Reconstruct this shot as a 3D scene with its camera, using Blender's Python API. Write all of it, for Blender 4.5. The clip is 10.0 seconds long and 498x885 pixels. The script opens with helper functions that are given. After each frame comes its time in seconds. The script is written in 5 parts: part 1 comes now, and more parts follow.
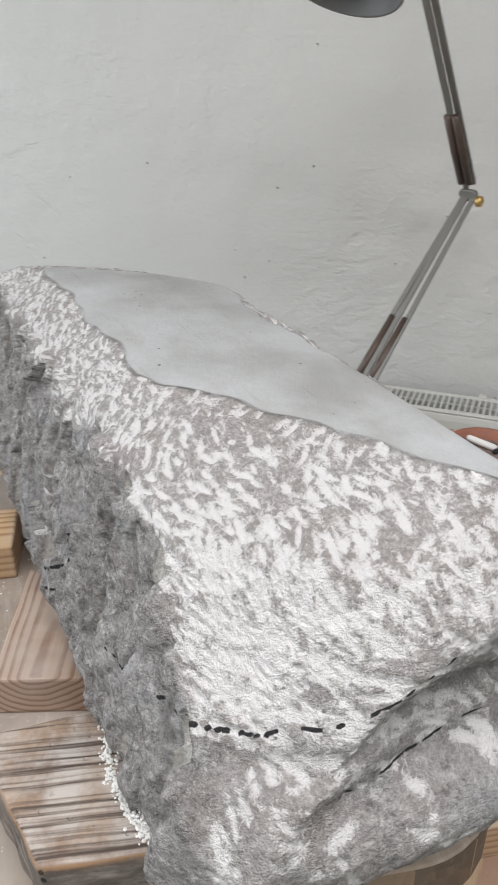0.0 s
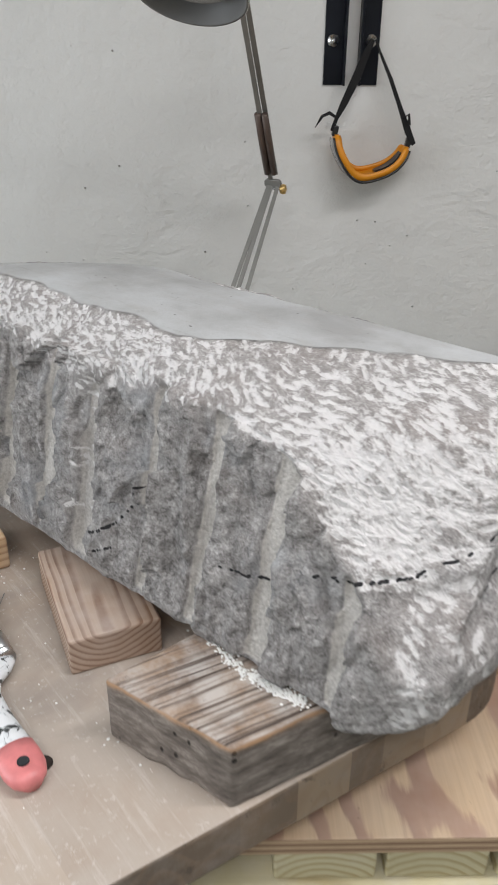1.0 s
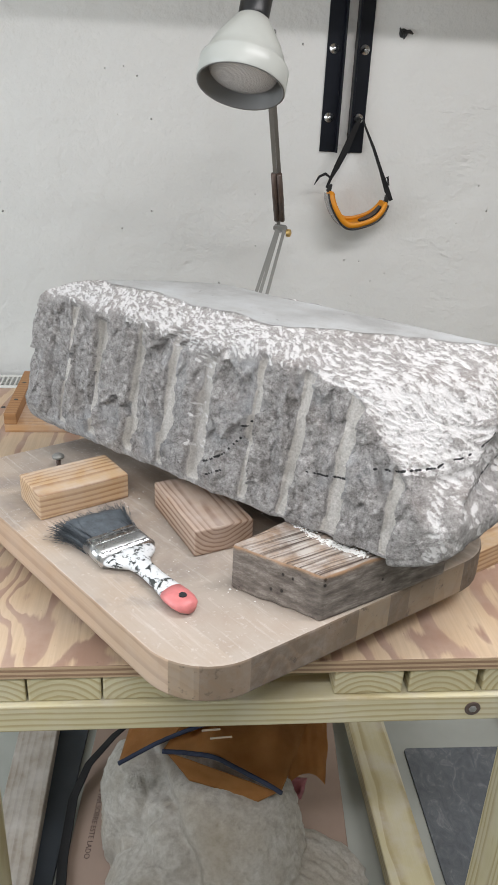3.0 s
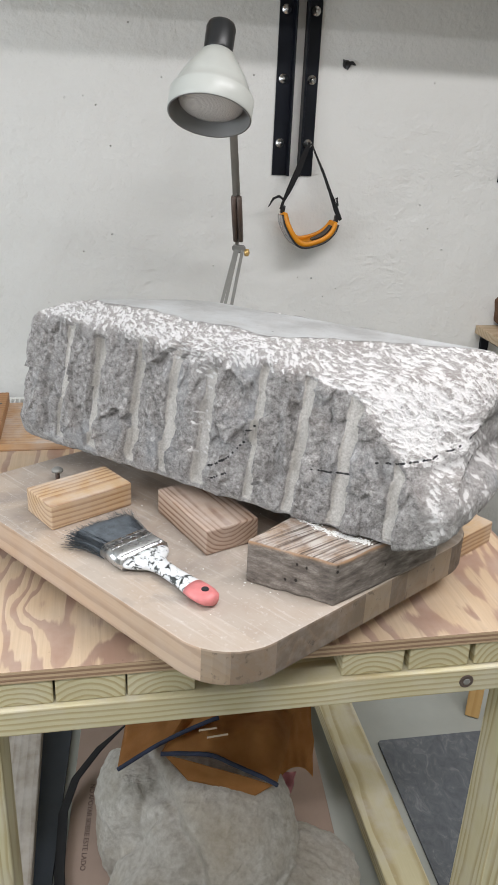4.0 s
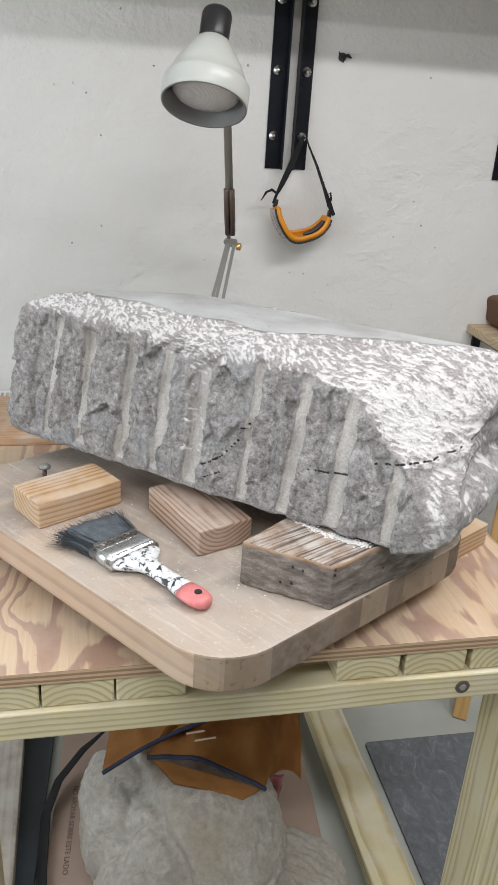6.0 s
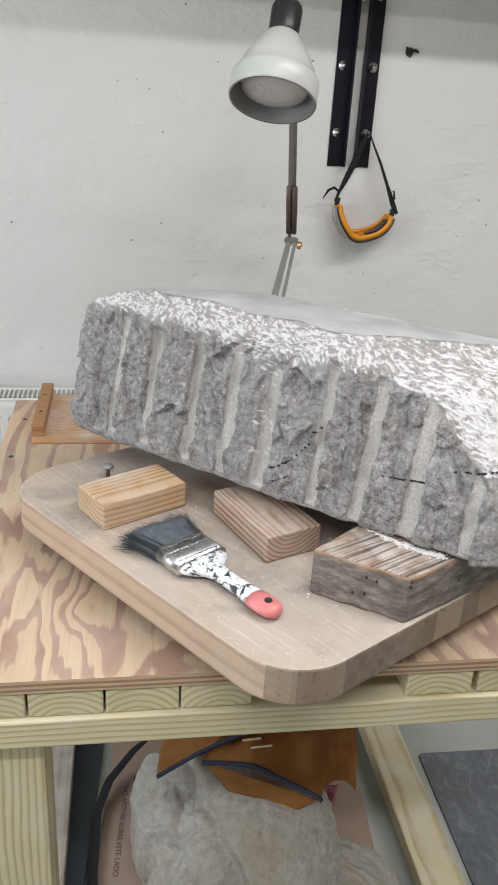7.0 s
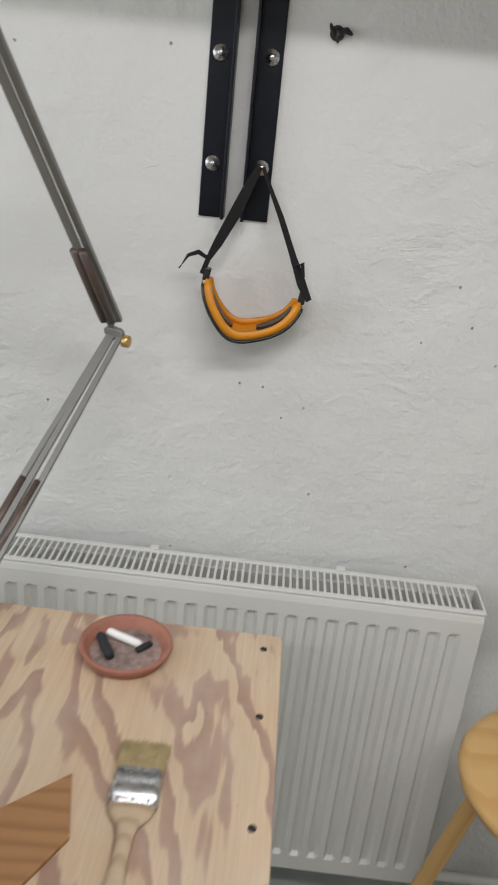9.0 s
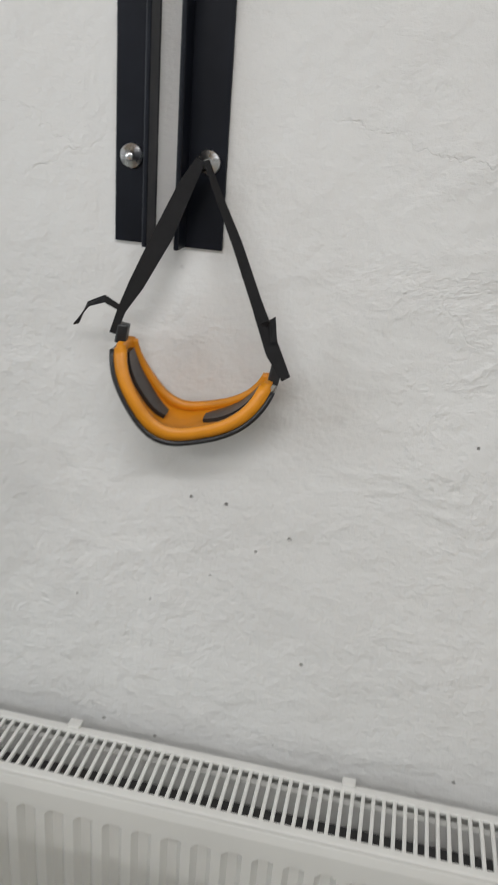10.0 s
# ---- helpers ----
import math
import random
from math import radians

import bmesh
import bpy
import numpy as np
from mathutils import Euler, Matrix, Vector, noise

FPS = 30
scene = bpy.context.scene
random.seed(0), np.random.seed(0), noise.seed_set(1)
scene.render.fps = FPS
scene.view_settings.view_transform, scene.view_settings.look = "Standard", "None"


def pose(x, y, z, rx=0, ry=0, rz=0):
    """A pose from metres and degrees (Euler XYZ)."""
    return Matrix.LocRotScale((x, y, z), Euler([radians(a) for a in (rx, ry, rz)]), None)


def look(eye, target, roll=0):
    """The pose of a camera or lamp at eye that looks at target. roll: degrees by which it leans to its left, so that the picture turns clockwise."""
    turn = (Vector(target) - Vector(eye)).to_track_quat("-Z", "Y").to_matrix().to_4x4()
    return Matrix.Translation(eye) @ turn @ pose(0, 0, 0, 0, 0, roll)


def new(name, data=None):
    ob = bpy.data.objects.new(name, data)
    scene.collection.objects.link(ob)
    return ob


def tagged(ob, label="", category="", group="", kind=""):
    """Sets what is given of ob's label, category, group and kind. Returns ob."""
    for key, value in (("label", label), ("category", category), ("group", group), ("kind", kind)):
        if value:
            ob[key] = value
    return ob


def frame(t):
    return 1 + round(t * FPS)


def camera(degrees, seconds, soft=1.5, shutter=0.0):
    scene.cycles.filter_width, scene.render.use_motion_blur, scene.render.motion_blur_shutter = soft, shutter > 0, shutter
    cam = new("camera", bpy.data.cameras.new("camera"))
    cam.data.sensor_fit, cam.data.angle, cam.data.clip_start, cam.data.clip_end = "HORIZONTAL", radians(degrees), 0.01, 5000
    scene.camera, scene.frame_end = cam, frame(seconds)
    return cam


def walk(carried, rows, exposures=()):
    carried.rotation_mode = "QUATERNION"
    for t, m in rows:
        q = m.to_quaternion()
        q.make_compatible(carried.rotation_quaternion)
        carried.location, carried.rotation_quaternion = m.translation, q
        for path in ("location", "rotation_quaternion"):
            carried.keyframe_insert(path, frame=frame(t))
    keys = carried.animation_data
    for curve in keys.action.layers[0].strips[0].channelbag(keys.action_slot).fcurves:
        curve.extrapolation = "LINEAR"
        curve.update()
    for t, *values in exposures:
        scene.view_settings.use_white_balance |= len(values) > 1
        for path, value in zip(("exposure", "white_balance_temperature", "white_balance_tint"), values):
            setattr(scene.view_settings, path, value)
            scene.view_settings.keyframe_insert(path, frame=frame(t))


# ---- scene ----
cam = camera(34.86, 10.0, soft=1.1, shutter=0.25)
# seconds, eye x y z, yaw, pitch, lean
PATH = [
    (0, -0.0819, -1.5446, 1.4462, 17.01, -28.68, -0.83),
    (0.5, -0.2062, -1.5723, 1.4305, 3.36, -28.60, -0.19),
    (1, -0.3219, -1.6855, 1.4449, -5.65, -28.13, 0.55),
    (1.5, -0.3146, -1.8341, 1.4577, -7.23, -27.26, 1.77),
    (2, -0.3294, -1.9691, 1.4781, -6.52, -26.55, 2.87),
    (2.5, -0.4110, -1.9953, 1.4910, -7.43, -25.86, 2.91),
    (4, -0.6268, -2.0617, 1.5027, -15.78, -23.25, 2.62),
    (4.5, -0.6275, -2.0778, 1.5042, -16.77, -22.86, 3.06),
    (5, -0.6204, -2.0699, 1.5015, -17.50, -22.77, 3.65),
    (6.5, -0.6494, -2.0132, 1.4880, -16.00, -23.78, 3.83),
    (7, -0.6633, -1.9935, 1.4848, -13.87, -23.73, 3.63),
    (7.5, -0.6226, -1.9122, 1.4912, -11.46, -23.37, 3.72),
    (8, -0.4163, -1.7557, 1.5088, -9.52, -22.37, 4.43),
    (8.5, -0.2217, -1.5624, 1.4993, -7.05, -23.21, 5.40),
    (9, 0.0443, -1.2573, 1.4928, -2.40, -22.92, 5.94),
    (9.5, 0.1633, -0.9896, 1.4498, 3.64, -23.32, 5.24),
    (10, 0.2124, -0.7585, 1.4517, 6.31, -22.40, 4.56),
]
EXPOSURE = [(0, -0.34), (0.5, -0.46), (1, -0.40), (1.5, -0.30), (2, -0.22), (2.5, -0.17), (4, -0.07), (7.5, -0.13), (8.5, -0.19), (9, -0.16), (9.5, -0.08), (10, -0.09)]
walk(cam, [(t, pose(x, y, z, 0, 0, yaw) @ pose(0, 0, 0, 90 + pitch, 0, 0) @ pose(0, 0, 0, 0, 0, lean)) for t, x, y, z, yaw, pitch, lean in PATH], EXPOSURE)
# ---- end of path ----

# ---- light ----
world = bpy.data.worlds.new("room_world")
scene.world = world
world.use_nodes = True
world.node_tree.nodes["Background"].inputs[0].default_value = (0.75, 0.85, 1.0, 1)
world.node_tree.nodes["Background"].inputs[1].default_value = 0.5


def area_lamp(name, m, sx, sy, watts, colour):
    data = bpy.data.lights.new(name, "AREA")
    data.shape, data.size, data.size_y, data.energy, data.color = "RECTANGLE", sx, sy, watts, colour
    ob = new(name, data)
    ob.matrix_world = m
    return ob


area_lamp("tube_light", pose(0.45, -1.42, 2.42), 1.5, 0.12, 26, (1.0, 0.976, 0.985))
area_lamp("tube_light", pose(-0.7, -2.35, 2.42), 1.5, 0.12, 27, (1.0, 0.976, 0.985))
# cool fill from the west, added as from a window out of view
area_lamp("window_daylight", look((-2.35, -1.3, 1.5), (0, -1.0, 1.0)), 1.3, 1.1, 29, (0.90, 0.95, 1.0))


# ---- node helpers ----
class Nodes:
    """Builds one procedural material, socket by socket."""

    def __init__(self, name):
        self.m = bpy.data.materials.new(name)
        self.m.use_nodes = True
        self.t = self.m.node_tree
        self.b = self.t.nodes["Principled BSDF"]

    def node(self, kind, **props):
        n = self.t.nodes.new("ShaderNode" + kind)
        for key, value in props.items():
            setattr(n, key, value)
        return n

    def put(self, socket, value):
        if isinstance(value, bpy.types.NodeSocket):
            self.t.links.new(value, socket)
        elif isinstance(value, (tuple, list)) and len(value) == 3 and socket.type == "RGBA":
            socket.default_value = (*value, 1)
        else:
            socket.default_value = value

    def coords(self, scale=(1, 1, 1), move=(0, 0, 0), rot=(0, 0, 0), jitter=0.0):
        base = self.node("TexCoord").outputs["Object"]
        if jitter:
            info = self.node("ObjectInfo")
            base = self.vec("ADD", base, self.vec("SCALE", self.combine(info.outputs["Random"], info.outputs["Random"], info.outputs["Random"]), s=jitter))
        mp = self.node("Mapping")
        self.put(mp.inputs["Vector"], base)
        mp.inputs["Scale"].default_value, mp.inputs["Location"].default_value = scale, move
        mp.inputs["Rotation"].default_value = [radians(a) for a in rot]
        return mp.outputs[0]

    def combine(self, x, y, z):
        n = self.node("CombineXYZ")
        for s, v in zip(n.inputs, (x, y, z)):
            self.put(s, v)
        return n.outputs[0]

    def split(self, v):
        n = self.node("SeparateXYZ")
        self.put(n.inputs[0], v)
        return n.outputs

    def vec(self, op, a, b=None, s=None):
        n = self.node("VectorMath", operation=op)
        self.put(n.inputs[0], a)
        if b is not None:
            self.put(n.inputs[1], b)
        if s is not None:
            self.put(n.inputs["Scale"], s)
        return n.outputs[0]

    def math(self, op, a, b=0.0, clamp=False):
        n = self.node("Math", operation=op, use_clamp=clamp)
        self.put(n.inputs[0], a)
        self.put(n.inputs[1], b)
        return n.outputs[0]

    def noise(self, v, scale, detail=4.0, rough=0.55, distortion=0.0, colour=False):
        n = self.node("TexNoise")
        self.put(n.inputs["Vector"], v)
        n.inputs["Scale"].default_value, n.inputs["Detail"].default_value = scale, detail
        n.inputs["Roughness"].default_value, n.inputs["Distortion"].default_value = rough, distortion
        return n.outputs["Color" if colour else "Fac"]

    def voronoi(self, v, scale, feature="F1"):
        n = self.node("TexVoronoi", feature=feature)
        self.put(n.inputs["Vector"], v)
        n.inputs["Scale"].default_value = scale
        return n.outputs["Distance"]

    def ramp(self, f, *stops):
        n = self.node("ValToRGB")
        self.put(n.inputs[0], f)
        e = n.color_ramp.elements
        while len(e) < len(stops):
            e.new(0.5)
        for el, (p, c) in zip(e, stops):
            el.position, el.color = p, (*c, 1) if isinstance(c, tuple) else (c, c, c, 1)
        return n.outputs[0]

    def mix(self, f, a, b, blend="MIX"):
        n = self.node("Mix", data_type="RGBA", blend_type=blend)
        self.put(n.inputs[0], f)
        self.put(n.inputs[6], a)
        self.put(n.inputs[7], b)
        return n.outputs[2]

    def attr(self, name):
        return self.node("Attribute", attribute_name=name).outputs["Fac"]

    def bump(self, height, strength=0.5, dist=0.002, after=None):
        n = self.node("Bump")
        self.put(n.inputs["Height"], height)
        n.inputs["Strength"].default_value, n.inputs["Distance"].default_value = strength, dist
        if after is not None:
            self.put(n.inputs["Normal"], after)
        return n.outputs[0]

    def done(self, colour, rough=0.6, normal=None, metal=0.0, **more):
        self.put(self.b.inputs["Base Color"], colour)
        self.put(self.b.inputs["Roughness"], rough)
        self.put(self.b.inputs["Metallic"], metal)
        if normal is not None:
            self.put(self.b.inputs["Normal"], normal)
        for key, value in more.items():
            self.put(self.b.inputs[key.replace("_", " ")], value)
        return self.m


# ---- materials ----
def plain(name, colour, rough=0.5, metal=0.0, vary=0.12, scale=40.0, bump=0.15):
    k = Nodes(name)
    v = k.coords(jitter=3.0)
    f = k.noise(v, scale, 5.0)
    g = k.noise(v, scale * 0.15, 3.0)
    dark = tuple(c * (1 - vary) for c in colour)
    lite = tuple(min(1.0, c * (1 + vary)) for c in colour)
    c = k.mix(0.5, k.ramp(f, (0.3, dark), (0.7, lite)), k.ramp(g, (0.3, dark), (0.7, lite)))
    r = k.math("ADD", k.math("MULTIPLY", f, 0.2), rough - 0.1)
    return k.done(c, r, k.bump(f, bump, 0.0006), metal)


def wood(name, light, dark, ring=0.006, centre=(0.05, -0.03), rough=0.65, dust=0.0, fibre=0.35, dusty=(0.62, 0.6, 0.58), late=0.75, jitter=0.4, holes=0.0):
    """Solid wood: growth rings about an axis along the piece's x, with fibres, dust and small pits."""
    k = Nodes(name)
    base = k.coords(jitter=jitter, scale=(1, 1, 1))
    warp = k.noise(k.coords(scale=(2.5, 9, 9), jitter=jitter), 1.0, 3.0, colour=True)
    v = k.vec("ADD", k.coords(), k.vec("SCALE", k.vec("SUBTRACT", warp, (0.5, 0.5, 0.5)), s=0.022))
    x, y, z = k.split(v)
    info = k.node("ObjectInfo").outputs["Random"]
    dy = k.math("ADD", k.math("ADD", y, centre[0]), k.math("MULTIPLY", info, 0.03))
    dz = k.math("ADD", k.math("ADD", z, centre[1]), k.math("MULTIPLY", info, -0.02))
    rad = k.math("SQRT", k.math("ADD", k.math("MULTIPLY", dy, dy), k.math("MULTIPLY", dz, dz)))
    saw = k.math("FRACT", k.math("DIVIDE", rad, ring))
    fib = k.noise(k.coords(scale=(14, 420, 420), jitter=jitter), 1.0, 3.0)
    big = k.noise(base, 9.0, 3.0)
    c = k.ramp(saw, (0.0, light), (0.45, light), (late, dark), (0.93, dark), (1.0, light))
    mid = tuple((a + b) / 2 for a, b in zip(light, dark))
    c = k.mix(k.math("MULTIPLY", fib, fibre), c, tuple(0.55 * a for a in mid), "MIX")
    c = k.mix(k.math("MULTIPLY", k.ramp(big, (0.35, 0.0), (0.75, 1.0)), 0.35), c, tuple(0.8 * a for a in mid))
    if holes:
        pit = k.ramp(k.voronoi(base, holes), (0.0, 1.0), (0.13, 1.0), (0.18, 0.0))
        c = k.mix(pit, c, tuple(0.16 * a for a in dark))
    if dust:
        d = k.ramp(k.noise(base, 14.0, 6.0, 0.6), (0.5 - dust * 0.5, 0.0), (0.95 - dust * 0.3, 1.0))
        up = k.split(k.node("NewGeometry").outputs["Normal"])[2]
        c = k.mix(k.math("MULTIPLY", d, k.math("ADD", k.math("MULTIPLY", up, 0.5), 0.45, True)), c, dusty)
    h = k.math("ADD", k.math("MULTIPLY", fib, 0.6), k.math("MULTIPLY", saw, 0.4))
    return k.done(c, k.math("ADD", k.math("MULTIPLY", fib, 0.25), rough - 0.1), k.bump(h, 0.35, 0.0008))


def plaster():
    k = Nodes("painted_plaster")
    v = k.coords()
    big = k.noise(v, 1.3, 4.0)
    mid = k.noise(v, 6.0, 5.0, 0.6)
    fine = k.noise(v, 60.0, 5.0, 0.65)
    wav = k.vec("ADD", v, k.vec("SCALE", k.noise(v, 7.0, 6.0, 0.7, colour=True), s=0.10))
    crack = k.ramp(k.voronoi(k.vec("MULTIPLY", wav, (1.0, 1.0, 2.2)), 2.0, "DISTANCE_TO_EDGE"), (0.0, 1.0), (0.003, 0.5), (0.007, 0.0))
    crack = k.math("MULTIPLY", crack, k.ramp(k.noise(v, 4.0, 4.0), (0.52, 0.0), (0.66, 1.0)))
    pits = k.ramp(k.voronoi(v, 22.0), (0.0, 1.0), (0.03, 1.0), (0.055, 0.0))
    pits = k.math("MULTIPLY", pits, k.ramp(k.noise(v, 3.1, 2.0), (0.43, 0.0), (0.56, 1.0)))
    flake = k.ramp(k.noise(k.coords(scale=(1, 1, 1.5)), 9.0, 6.0, 0.6, 0.3), (0.45, 0.0), (0.58, 1.0))
    flake = k.math("MULTIPLY", flake, k.ramp(k.noise(v, 1.9, 2.0), (0.48, 0.0), (0.7, 1.0)))
    c = k.mix(big, (0.62, 0.622, 0.604), (0.69, 0.693, 0.676))
    c = k.mix(k.math("MULTIPLY", mid, 0.3), c, (0.655, 0.655, 0.645))
    c = k.mix(k.math("MULTIPLY", crack, 0.04), c, (0.4, 0.38, 0.34))
    c = k.mix(k.math("MULTIPLY", pits, 0.75), c, (0.28, 0.26, 0.24))
    trowel = k.noise(k.coords(scale=(1, 1, 1.35)), 19.0, 6.0, 0.6, 0.5)
    h = k.math("ADD", k.math("MULTIPLY", mid, 0.8), k.math("ADD", k.math("MULTIPLY", fine, 0.12), k.math("MULTIPLY", k.math("MULTIPLY", trowel, k.ramp(k.noise(k.coords(move=(4, 1, 2)), 2.3, 3.0), (0.46, 0.1), (0.66, 1.0))), 0.28)))
    h = k.math("ADD", h, k.math("MULTIPLY", flake, 0.16))
    h = k.math("SUBTRACT", h, k.math("ADD", k.math("MULTIPLY", crack, 0.05), k.math("MULTIPLY", pits, 0.4)))
    return k.done(c, 0.62, k.bump(h, 1.0, 0.016))


def plywood(name):
    """Rotary-cut softwood face: pale early wood, pinkish late-wood contours running front to back, flowing round a knot."""
    k = Nodes(name)
    v = k.coords(scale=(1, 0.30, 1))
    f = k.noise(v, 4.6, 4.0, 0.5, 0.4)
    for spot, size, height in (((-0.763, 0.134, 0.846), 7.0, 0.26), ((-0.10, 0.34, 0.846), 9.0, 0.20), ((-0.62, 0.62, 0.846), 8.0, 0.2)):
        away = k.node("VectorMath", operation="LENGTH")
        k.put(away.inputs[0], k.vec("MULTIPLY", k.vec("SUBTRACT", k.coords(), spot), (size * 1.25, size * 0.8, 0.0)))
        f = k.math("ADD", f, k.math("MULTIPLY", k.ramp(away.outputs["Value"], (0.0, 1.0), (0.28, 0.5), (1.0, 0.0)), height))
    wave = k.math("MULTIPLY", k.math("SUBTRACT", k.noise(k.coords(scale=(70, 5, 1)), 1.0, 4.0, 0.6), 0.5), 0.035)
    bands = k.math("FRACT", k.math("MULTIPLY", k.math("ADD", f, wave), 12.0))
    c = k.ramp(bands, (0.0, (0.61, 0.465, 0.315)), (0.50, (0.58, 0.43, 0.285)), (0.58, (0.40, 0.26, 0.19)), (0.90, (0.35, 0.22, 0.165)), (0.97, (0.61, 0.465, 0.315)))
    fib = k.noise(k.coords(scale=(330, 9, 30)), 1.0, 3.0)
    c = k.mix(k.math("MULTIPLY", k.ramp(fib, (0.35, 0.0), (0.75, 1.0)), 0.32), c, (0.33, 0.22, 0.15))
    dust = k.ramp(k.noise(k.coords(), 7.0, 7.0, 0.65), (0.42, 0.0), (0.72, 1.0))
    c = k.mix(k.math("MULTIPLY", dust, 0.32), c, (0.64, 0.58, 0.51))
    spot = k.ramp(k.noise(k.coords(move=(3, 3, 3)), 90.0, 4.0, 0.7), (0.68, 0.0), (0.74, 1.0))
    c = k.mix(k.math("MULTIPLY", spot, 0.6), c, (0.16, 0.11, 0.08))
    knot = k.ramp(k.voronoi(k.coords(), 9.0), (0.0, 1.0), (0.03, 1.0), (0.045, 0.0))
    c = k.mix(k.math("MULTIPLY", knot, 0.7), c, (0.16, 0.10, 0.07))
    h = k.math("ADD", k.math("MULTIPLY", fib, 0.7), k.math("MULTIPLY", bands, 0.3))
    return k.done(c, 0.66, k.bump(h, 0.3, 0.0006))


def plies():
    k = Nodes("plywood_edge")
    z = k.split(k.coords())[2]
    wob = k.math("MULTIPLY", k.noise(k.coords(scale=(6, 6, 1)), 1.0), 0.002)
    s = k.math("FRACT", k.math("DIVIDE", k.math("ADD", z, wob), 0.0072))
    fib = k.noise(k.coords(scale=(30, 30, 500)), 1.0, 4.0)
    c = k.ramp(s, (0.0, (0.58, 0.43, 0.28)), (0.48, (0.54, 0.39, 0.25)), (0.52, (0.27, 0.17, 0.105)), (1.0, (0.33, 0.21, 0.13)))
    c = k.mix(k.math("MULTIPLY", fib, 0.5), c, (0.2, 0.13, 0.08))
    return k.done(c, 0.75, k.bump(fib, 0.5, 0.001))


def limestone():
    """Grey stone: weathered split faces, pale drill channels, bruised white tool strokes, honed top, ink dots."""
    k = Nodes("limestone")
    v = k.coords()
    big = k.noise(v, 7.0, 4.0)
    mid = k.noise(v, 38.0, 6.0, 0.65)
    fine = k.noise(v, 260.0, 4.0, 0.7)
    speck = k.noise(v, 900.0, 2.0, 0.6)
    # split face: even brown-grey, closely speckled light and dark
    c = k.ramp(mid, (0.30, (0.235, 0.218, 0.210)), (0.5, (0.335, 0.316, 0.307)), (0.70, (0.43, 0.412, 0.402)))
    c = k.mix(k.math("MULTIPLY", k.ramp(big, (0.4, 0.0), (0.7, 1.0)), 0.4), c, (0.25, 0.238, 0.23))
    grain = k.ramp(k.noise(v, 480.0, 5.0, 0.8), (0.40, 0.0), (0.62, 1.0))
    c = k.mix(k.math("MULTIPLY", grain, 0.5), c, (0.60, 0.59, 0.585))
    c = k.mix(k.math("MULTIPLY", k.ramp(k.noise(k.coords(move=(7, 3, 5)), 340.0, 4.0, 0.75), (0.52, 0.0), (0.64, 1.0)), 0.5), c, (0.13, 0.122, 0.118))
    fleck = k.noise(k.coords(move=(5, 8, 1)), 130.0, 7.0, 0.8)
    c = k.mix(k.math("MULTIPLY", k.ramp(fleck, (0.52, 0.0), (0.62, 1.0)), 0.75), c, (0.70, 0.69, 0.68))
    c = k.mix(k.math("MULTIPLY", k.ramp(fleck, (0.38, 1.0), (0.47, 0.0)), 0.75), c, (0.10, 0.094, 0.09))
    vein = k.ramp(k.noise(k.coords(move=(1, 2, 3)), 22.0, 7.0, 0.7, 1.2), (0.488, 0.0), (0.5, 1.0), (0.512, 0.0))
    c = k.mix(k.math("MULTIPLY", vein, 0.3), c, (0.10, 0.095, 0.092))
    blue = k.ramp(k.noise(v, 11.0, 5.0, 0.6), (0.52, 0.0), (0.68, 1.0))
    c = k.mix(k.math("MULTIPLY", blue, 0.45), c, (0.46, 0.485, 0.515))
    warm = k.ramp(k.noise(k.coords(move=(3, 1, 2)), 16.0, 5.0, 0.6), (0.55, 0.0), (0.72, 1.0))
    c = k.mix(k.math("MULTIPLY", warm, 0.3), c, (0.31, 0.26, 0.235))
    # drill channels, pale and granular
    fl = k.ramp(k.math("ADD", k.attr("channel"), k.math("MULTIPLY", k.math("SUBTRACT", mid, 0.5), 0.6)), (0.34, 0.0), (0.6, 1.0))
    c = k.mix(k.math("MULTIPLY", fl, 0.93), c, k.ramp(k.noise(v, 330.0, 5.0, 0.75), (0.32, (0.50, 0.475, 0.44)), (0.62, (0.80, 0.775, 0.735))))
    # honed top
    top = k.attr("honed")
    tc = k.ramp(k.noise(v, 9.0, 8.0, 0.62, 0.2), (0.34, (0.33, 0.332, 0.332)), (0.5, (0.43, 0.44, 0.445)), (0.68, (0.50, 0.517, 0.53)))
    pits = k.ramp(k.voronoi(k.coords(scale=(1, 1.7, 1)), 75.0), (0.0, 1.0), (0.10, 1.0), (0.16, 0.0))
    pits = k.math("MULTIPLY", pits, k.ramp(k.noise(v, 26.0, 3.0), (0.55, 0.0), (0.62, 1.0)))
    tc = k.mix(k.math("MULTIPLY", k.ramp(k.noise(k.coords(scale=(1, 3, 1), rot=(0, 0, 25)), 24.0, 7.0, 0.7), (0.5, 0.0), (0.75, 1.0)), 0.5), tc, (0.36, 0.345, 0.33))
    tc = k.mix(k.math("MULTIPLY", k.ramp(k.noise(v, 300.0, 5.0, 0.8), (0.5, 0.0), (0.7, 1.0)), 0.25), tc, (0.24, 0.235, 0.23))
    tc = k.mix(k.math("MULTIPLY", pits, 0.8), tc, (0.09, 0.085, 0.08))
    scratch = k.ramp(k.noise(k.coords(scale=(6, 90, 1), rot=(0, 0, 20)), 1.6, 6.0, 0.75), (0.60, 0.0), (0.68, 1.0))
    tc = k.mix(k.math("MULTIPLY", scratch, 0.5), tc, (0.23, 0.222, 0.215))
    c = k.mix(top, c, tc)
